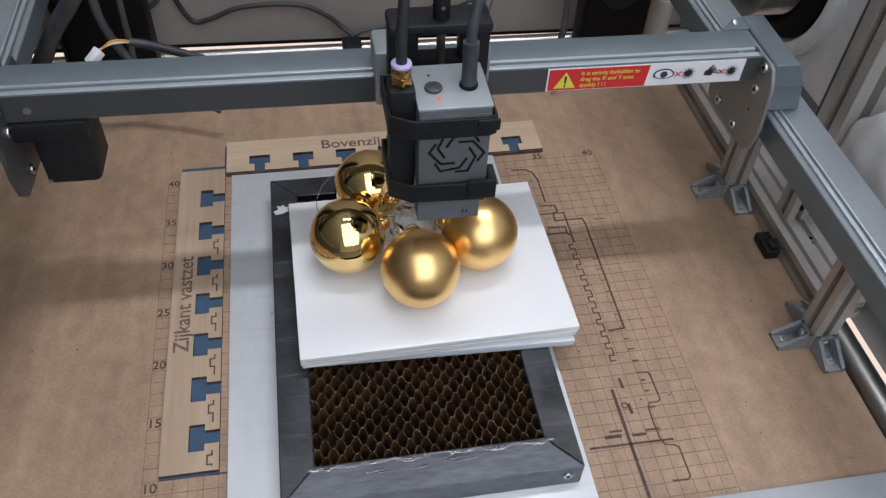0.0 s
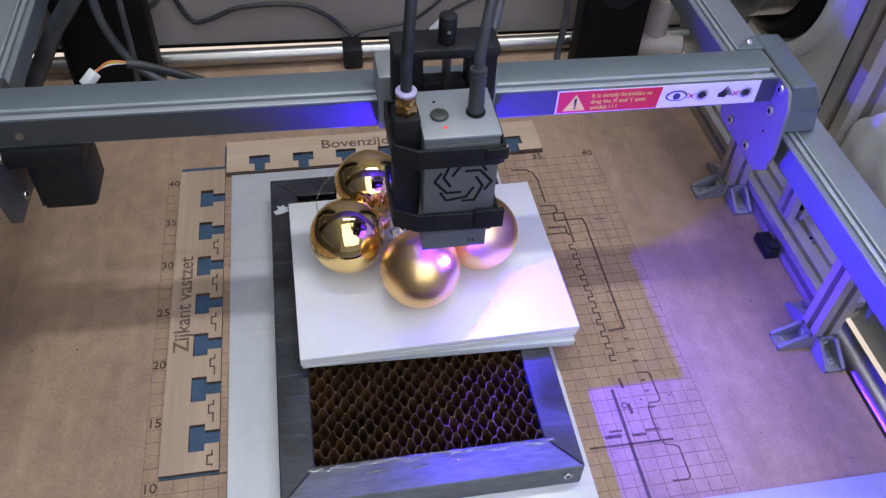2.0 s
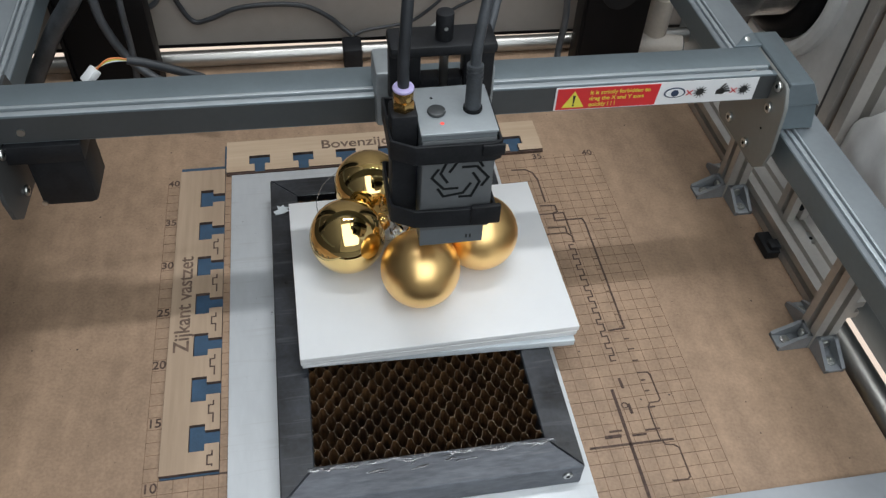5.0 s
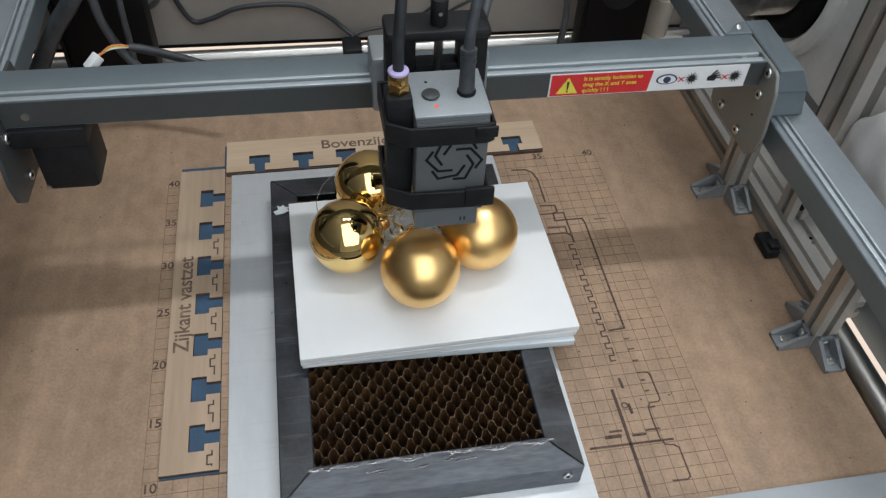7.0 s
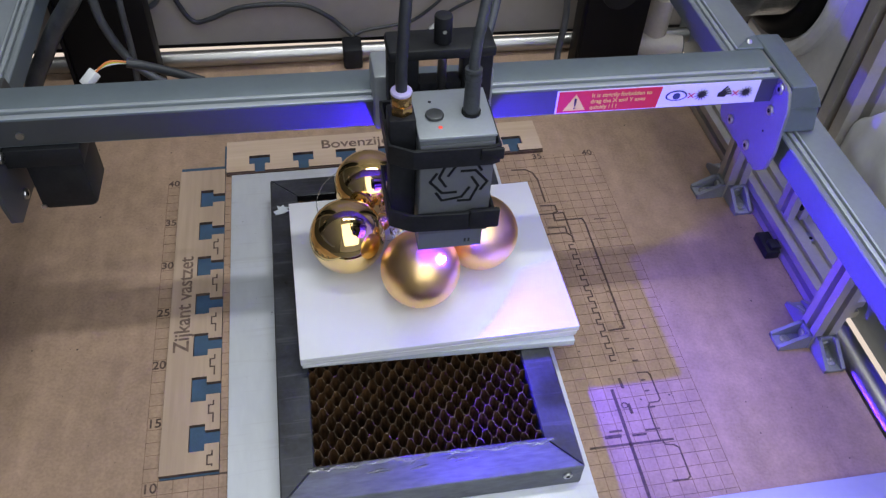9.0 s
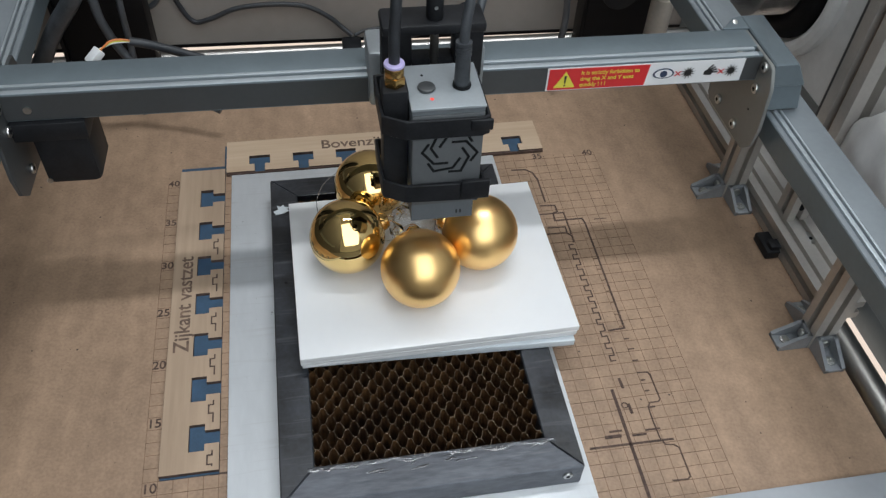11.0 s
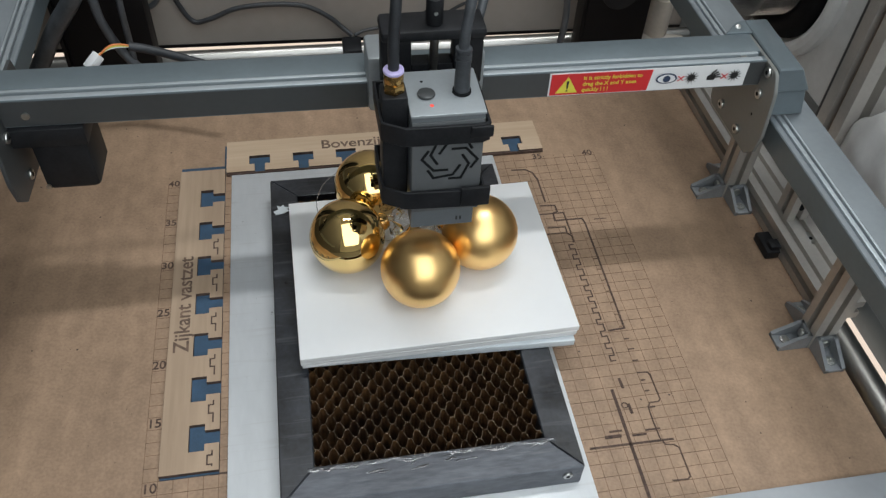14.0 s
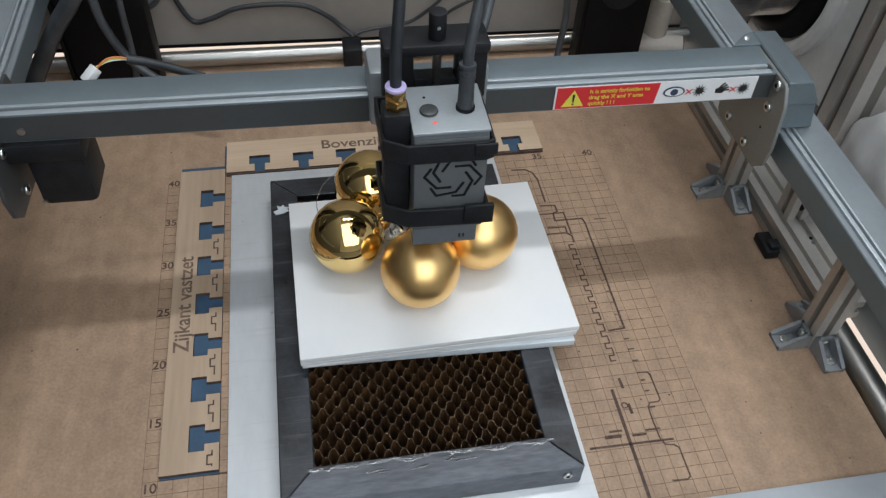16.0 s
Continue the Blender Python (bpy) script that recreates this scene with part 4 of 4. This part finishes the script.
    fit = part("brass_fitting", cyl_bm((-w - 0.0085, 0.019, zt + 0.0080), (-w - 0.0085, 0.019, zt + 0.0150), 0.0070, n=6, bevel=0.0006), BRASS, h, "brass pipe fitting")
    part("collar", cyl_bm((-w - 0.0085, 0.019, zt + 0.0150), (-w - 0.0085, 0.019, zt + 0.0215), 0.0062, n=24, bevel=0.0006), BRASS, fit)
    part("release_ring", cyl_bm((-w - 0.0085, 0.019, zt + 0.0215), (-w - 0.0085, 0.019, zt + 0.0240), 0.0066, n=28, bevel=0.0010), LILAC, fit, "lilac release ring")
    # straps round the head and the air pipe
    for z0, z1, bulge in ((zt - 0.0190, zt - 0.0045, 0.0), (zb + 0.0225, zb + 0.0375, 0.0015)):
        out = [(-w - 0.0190, 0.009), (-w - 0.0185, 0.0035), (-w - 0.004, -0.0045), (w - 0.002, -0.0052 - bulge), (w + 0.0032, -0.003), (w + 0.0034, 0.048), (-w - 0.0190, 0.048)]
        bm = bmesh.new()
        ring = []
        O = [(-w - 0.0190, 0.048), *out[:-1]]
        I = [(-w - 0.0172, 0.0465), (-w - 0.0172, 0.0098), (-w - 0.0168, 0.0048), (-w - 0.0035, -0.0024), (w - 0.0024, -0.0030), (w + 0.0014, -0.0012), (w + 0.0016, 0.0465)]
        for (ox, oy), (ix, iy) in zip(O, I):
            ring.append([bm.verts.new(q) for q in ((ox, oy, z0), (ox, oy, z1), (ix, iy, z1), (ix, iy, z0))])
        for a, b in zip(ring, ring[1:] + ring[:1]):
            for k in range(4):
                bm.faces.new((a[k], a[(k + 1) % 4], b[(k + 1) % 4], b[k]))
        bmesh.ops.recalc_face_normals(bm, faces=bm.faces[:])
        bmesh.ops.bevel(bm, geom=bm.edges[:], offset=0.0004, segments=1, affect="EDGES", profile=0.5)
        part("strap", bm, PLASTIC, h, "black rubber strap")
    part("strap_end", box_bm(w - 0.014, -0.0078, zb + 0.0240, w + 0.0060, -0.0040, zb + 0.0400, 0.0012), PLASTIC, h)
    part("strap_end", box_bm(w - 0.010, -0.0064, zt - 0.0140, w + 0.0045, -0.0040, zt - 0.0055, 0.0010), PLASTIC, h)
    # carriage behind: cheeks over the beam, spindle frame
    part("carriage_plate", box_bm(-0.0290, 0.066, 0.1250, 0.0290, 0.0850, 0.1760, 0.002), GREY, h, "grey carriage plate on the beam")
    for s in (-1, 1):
        part("carriage_cheek", box_bm(s * 0.0350 - 0.0072, 0.0875, 0.1400, s * 0.0350 + 0.0072, 0.120, 0.1860, 0.003), CHEEK, h, "grey carriage cheek over the beam")
    part("slide_block", box_bm(-0.0240, 0.0475, 0.1100, 0.0240, 0.0655, 0.1900, 0.002), PLASTIC, h, "black slide block")
    for s in (-1, 1):
        part("frame_side", box_bm(s * 0.0245 - 0.0102, 0.066, 0.1760, s * 0.0245 + 0.0102, 0.080, 0.2180, 0.0015), PLASTIC, h)
    part("frame_web", box_bm(-0.0142, 0.0665, 0.1700, 0.0142, 0.0790, 0.1935, 0.001), PLASTIC, h, "black web between the frame sides")
    part("frame_bridge", box_bm(-0.0350, 0.060, 0.2150, 0.0350, 0.086, 0.2230, 0.0025), PLASTIC, h, "black spindle bridge")
    part("spindle", cyl_bm((0.001, 0.068, 0.1760), (0.001, 0.068, 0.2200), 0.0030, n=18), STEEL, h, "steel lead screw")
    kn = part("height_knob", cyl_bm((0.001, 0.070, 0.2230), (0.001, 0.070, 0.2420), 0.0058, n=24, bevel=0.001), PLASTIC, h, "black height knob")
    part("set_screw", cyl_bm((0.001, 0.0638, 0.2330), (0.001, 0.0650, 0.2330), 0.0013, n=10), SCREW, kn)
    # cables going up
    part("air_pipe", tube_bm([(-w - 0.0085, 0.019, zt + 0.022), (-w - 0.0080, 0.021, zt + 0.045), (-w - 0.004, 0.030, zt + 0.085), (-w + 0.002, 0.050, zt + 0.14)], 0.0035), RUBBER, h, "black air pipe")
    part("power_cable", tube_bm([(0.0118, 0.0235, zt + 0.029), (0.0130, 0.026, zt + 0.045), (0.0195, 0.036, zt + 0.075), (0.030, 0.060, zt + 0.12)], 0.0033), RUBBER_GREY, h, "dark grey power cable")
    part("signal_cable", tube_bm([(0.027, 0.088, 0.176), (0.034, 0.098, 0.190), (0.044, 0.115, 0.212), (0.060, 0.15, 0.25), (0.07, 0.19, 0.30)], 0.0034), RUBBER_GREY, h, "dark grey signal cable")
    glow_ob = part("laser_glow", ball_bm((0, 0, 0), 0.0036, 16, (1, 1, 0.22)), LASER, h, "glowing blue laser spot")
    return h, glow_ob


# ---- background things ----
def background():
    tb = part("steel_tube", cyl_bm((-0.194, 0.5871, 0.0126), (0.62, 0.5790, 0.0088), 0.0086, n=28), STEEL)
    tagged(tb, "polished steel tube at the back of the bed", "tube")
    c = part("cable_clip", box_bm(0.172, 0.564, 0.0003, 0.192, 0.592, 0.0245, 0.003), PLASTIC)
    tagged(c, "black plastic clip on the steel tube", "clip")
    for x0, x1, label in ((-0.0865, -0.0085, "tall black upright behind the gantry"), (0.4165, 0.4840, "tall black upright behind the gantry")):
        t = thing("upright", label, "upright", group="black uprights")
        part("column", box_bm(x0, 0.530, 0.0, x1, 0.556, 0.42, 0.002), BLACK, t)
        part("edge_strip", box_bm(x0 - 0.004, 0.5285, 0.0, x0 - 0.0003, 0.550, 0.42, 0.001), BLACK, t)
        if x0 > 0:
            part("round_cover", cyl_bm((0.4490, 0.5275, 0.097), (0.4490, 0.5302, 0.097), 0.019, n=32, bevel=0.001), PLASTIC, t)
    cable = part("cable", tube_bm([(0.005, 0.598, 0.10), (0.010, 0.598, 0.072), (0.022, 0.598, 0.048), (0.040, 0.597, 0.050), (0.068, 0.597, 0.0605), (0.105, 0.597, 0.063), (0.137, 0.597, 0.059),
                                   (0.160, 0.596, 0.046), (0.173, 0.594, 0.034), (0.183, 0.588, 0.027)], 0.0026), RUBBER)
    tagged(cable, "black flat cable looping along the back panel", "cable")
    cable = part("cable", tube_bm([(0.186, 0.588, 0.027), (0.198, 0.594, 0.0285), (0.225, 0.596, 0.031), (0.252, 0.597, 0.037), (0.285, 0.597, 0.066), (0.305, 0.597, 0.10)], 0.0018), RUBBER)
    tagged(cable, "thin black cable leaving the clip", "cable")
    t = thing("tagged_cable", "thin black cable with a white paper tag", "cable")
    part("cable", tube_bm([(0.240, 0.598, 0.014), (0.263, 0.598, 0.0195), (0.2735, 0.598, 0.0275), (0.2888, 0.598, 0.0430), (0.3127, 0.598, 0.0559), (0.335, 0.598, 0.066)], 0.0017), RUBBER, t)
    tag = part("paper_tag", box_bm(-0.0095, -0.0022, -0.0032, 0.0095, 0.0022, 0.0032, 0.0010), LABEL, t, "white paper tag")
    tag.matrix_basis = pose(0.2752, 0.5960, 0.0292, 0, -45, 0)
    # thick cables beside the uprights
    for pts, r in (([(-0.048, 0.495, 0.155), (-0.060, 0.497, 0.134), (-0.080, 0.50, 0.108), (-0.098, 0.50, 0.080), (-0.118, 0.50, 0.045), (-0.124, 0.50, 0.012)], 0.0078),
                   ([(-0.047, 0.50, 0.155), (-0.043, 0.50, 0.133), (-0.0407, 0.50, 0.1108), (-0.0311, 0.50, 0.0812), (-0.0138, 0.495, 0.0600), (0.015, 0.485, 0.044), (0.050, 0.470, 0.030)], 0.0040),
                   ([(-0.020, 0.50, 0.150), (-0.0216, 0.50, 0.1208), (-0.0222, 0.50, 0.0745), (-0.0243, 0.50, 0.0498), (-0.026, 0.50, 0.010)], 0.0028),
                   ([(0.385, 0.520, 0.135), (0.389, 0.520, 0.110), (0.392, 0.52, 0.075), (0.388, 0.515, 0.040), (0.385, 0.500, 0.010)], 0.0034),
                   ([(-0.052, 0.598, 0.067), (-0.043, 0.598, 0.067), (-0.025, 0.597, 0.065), (-0.012, 0.597, 0.070), (-0.004, 0.598, 0.082), (0.000, 0.598, 0.10)], 0.0028)):
        cable = part("cable", tube_bm(pts, r), RUBBER_GREY)
        tagged(cable, "dark grey rubber cable behind the gantry", "cable")
    # cream pipe elbow in the back corner
    t = thing("pipe_elbow", "cream plastic pipe elbow in the back corner", "pipe fitting")
    part("upright_socket", cyl_bm((0.5120, 0.562, 0.020), (0.5120, 0.562, 0.070), 0.0125, n=28, bevel=0.001), CREAM, t)
    part("side_socket", cyl_bm((0.4950, 0.560, 0.0140), (0.5400, 0.548, 0.0140), 0.0135, n=28, bevel=0.001), CREAM, t)
    part("tube", cyl_bm((0.5120, 0.562, 0.070), (0.5120, 0.562, 0.30), 0.0070, n=20), STEEL, t)
    part("plug", cyl_bm((0.5395, 0.5481, 0.0140), (0.5412, 0.5477, 0.0140), 0.0112, n=24), GREY_DARK, t)
    # right side: low panel behind the legs, slit of daylight, upright profile, duct
    tagged(part("side_panel", box_bm(0.5605, -0.10, -0.0108, 0.5645, 0.600, 0.0820), GREY), "dark grey panel below the side rail", "panel", kind="structure")
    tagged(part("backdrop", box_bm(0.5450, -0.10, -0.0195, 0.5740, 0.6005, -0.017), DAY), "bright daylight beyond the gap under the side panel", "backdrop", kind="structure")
    t = thing("frame_upright", "raw aluminium slotted upright against the grey wall", "upright")
    slotted_post("profile", t, 0.6280, 0.3665, -0.0200, 0.70, 0.036)
    # tan strip in the groove and dark strip at the edge, added for contrast
    part("groove_cover", box_bm(0.6170, 0.3620, -0.0190, 0.6200, 0.3710, 0.698), TAN_STRIP, t, "tan strip laid in the groove")
    part("edge_seal", box_bm(0.6102, 0.3848, -0.0190, 0.6458, 0.3885, 0.698, 0.0008), GREY_DARK, t, "dark strip along the edge")
    t = thing("exhaust_duct", "black-rimmed silver exhaust duct on the grey wall", "duct")
    ring = [(0.655, 0.600 + 0.078 * math.cos(k * math.pi / 24) - 0.015, 0.105 + 0.078 * math.sin(k * math.pi / 24)) for k in range(49)]
    part("rim", tube_bm(ring, 0.0150, 12, 0), BLACK, t, "black rubber rim")
    ring = [(0.657, 0.585 + 0.104 * math.cos(k * math.pi / 24), 0.105 + 0.104 * math.sin(k * math.pi / 24)) for k in range(49)]
    part("flange", tube_bm(ring, 0.0100, 10, 0), WALL_PALE, t, "pale flange round the duct")
    bm = bmesh.new()
    rings = []
    for i in range(24):
        r = 0.064 + (0.003 if i % 2 else -0.003)
        rings.append([bm.verts.new((0.655 - i * 0.0022, 0.585 + r * math.cos(k * math.pi / 24), 0.105 + r * math.sin(k * math.pi / 24))) for k in range(48)])
    for a, b in zip(rings, rings[1:]):
        for k in range(48):
            bm.faces.new((a[k], a[(k + 1) % 48], b[(k + 1) % 48], b[k]))
    part("flexible_hose", bm, FOIL, t, "crinkled silver foil hose")
    # white film bag bulging beside the upright
    bm = ball_bm((0, 0, 0), 0.06, 40, (0.34, 1.1, 1.0))
    for v in bm.verts:
        v.co += v.co.normalized() * 0.006 * noise.noise(v.co * 40)
    t = part("film_bag", bm, WHITE_FILM)
    t.matrix_world = pose(0.625, 0.285, 0.040)
    tagged(t, "crumpled white plastic film against the wall", "plastic film")
    # white plug with coloured wires on top of the beam
    t = thing("wire_plug", "white plug with orange and yellow wires riding on the beam", "plug")
    t.location, t.scale = at_frame(0, GY, 0), (EYE_SCALE, EYE_SCALE, EYE_SCALE)
    pl = part("plug_body", box_bm(-0.0065, -0.0045, -0.003, 0.0065, 0.0045, 0.003, 0.0008), LABEL, t, "white plastic plug")
    pl.matrix_basis = pose(-0.0245, 0.060, 0.1500, 0, -35, 35)
    for k, m in enumerate((ORANGE, YELLOW, LABEL)):
        part("wire", tube_bm([(-0.0205, 0.063 + k * 0.001, 0.153), (-0.0125, 0.067, 0.1580 - k * 0.001), (-0.0045, 0.069, 0.1580 - k * 0.001), (0.0055, 0.069, 0.1555)], 0.0008, 8), m, t)
    part("sleeve", tube_bm([(0.0015, 0.069, 0.1560), (0.0135, 0.069, 0.1530), (0.0345, 0.064, 0.1490), (0.056, 0.057, 0.1450)], 0.0034), RUBBER, t, "black cable sleeve")
    return t


setting()
slotted_strip()
honeycomb_bed()
plates()
ornaments()
side_rails()
legs()
GANTRY = gantry()
LASER_HEAD, GLOW = laser_head()
PLUG = background()


# ---- motion: the beam sweeps to and fro, the head creeps sideways, the laser fires in bursts ----
SWEEP_A = (-66, -198, -319, -398, -306, -185, -101, -16, -59, -184, -316, -385, -319, -198, -87, 0, -87, -198, -319, -385, -345, -198, -101, -16, -73, -184, -306, -385, -319, -198, -113, -16, -73, -184, -293, -378, -346, -239, -115, -30,)
SWEEP_B = (-46, -171, -298, -385, -345, -198, -101, -16, -73, -184, -306, -385, -319, -198, -113, -16, -73, -184, -293, -378, -346, -239, -115, -45, -73, -170, -306, -372, -359, -252, -135, -44, -59, -171, -293, -393, -346, -252, -143, -30,)
SWEEP_C = (-80, -184, -306, -385, -346, -245, -115, -30, -73, -212, -342, -398, -331, -237, -107, -36, -96, -238, -355, -384, -315, -201, -83, -47, -134, -274, -371, -369, -287, -165, -60, -59, -173, -312, -372, -346, -266, -143, -44, -115,)
SWEEP_D = (-232, -333, -398, -319, -212, -78, -44, -157, -266, -372, -362, -266, -143, -59, -87, -190, -306, -398, -359, -266, -126, -44, -101, -225, -333, -406, -346, -252, -143, -59, -95, -212, -326, -404, -352, -266, -171, -73, -108, -212,)
SWEEP_E = (-294,)
SWEEP = SWEEP_A + SWEEP_B + SWEEP_C + SWEEP_D + SWEEP_E


def surface_under(x, y):
    """Height and normal of the bauble under the laser, or of a spot low between the baubles."""
    z, n = 0.0740, Vector((0, 0, 1))
    for _, bx, by, _ in BALLS:
        d2 = (x - bx) ** 2 + (y - by) ** 2
        if d2 < (RADIUS - 0.0013) ** 2:
            h = math.sqrt(RADIUS ** 2 - d2)
            if TOP + RADIUS + h > z:
                z, n = TOP + RADIUS + h, Vector((x - bx, y - by, h)).normalized()
    return z, n


def motions():
    g, h = [], []
    for i, v in enumerate(SWEEP):
        t, dy = i * 0.1, v * 1e-4
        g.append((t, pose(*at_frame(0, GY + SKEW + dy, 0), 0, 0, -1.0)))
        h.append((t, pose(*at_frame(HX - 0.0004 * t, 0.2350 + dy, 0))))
    walk(GANTRY, g)
    walk(PLUG, g)
    walk(LASER_HEAD, h)
    rest = pose(0, 0.0225, 0.165)
    rows = [(0.0, rest)]
    for t in FIRES:
        dy = SWEEP[round(t * 10)] * 1e-4
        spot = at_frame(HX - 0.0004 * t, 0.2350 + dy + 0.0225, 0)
        z, n = surface_under(spot.x, spot.y)
        # the gold throws the upright beam off sideways: the spot shines along that way
        thrown = 2 * n.z * n - Vector((0, 0, 1))
        turn = Vector((0, 0, 1)).rotation_difference(thrown + 0.4 * n).to_matrix().to_4x4()
        z = (z + 0.0002 - at_frame(0, 0, 0).z) / EYE_SCALE
        if rows[-1][0] < t - 0.07:
            rows.append((t - 0.0334, rest))
        rows += [(t, Matrix.Translation(Vector((0, 0.0225, z)) + (-0.0008 if t in FAINT else 0.0020) * n) @ turn), (t + 0.0334, rest)]
    rows.append((16.0, rest))
    walk(GLOW, rows)


motions()
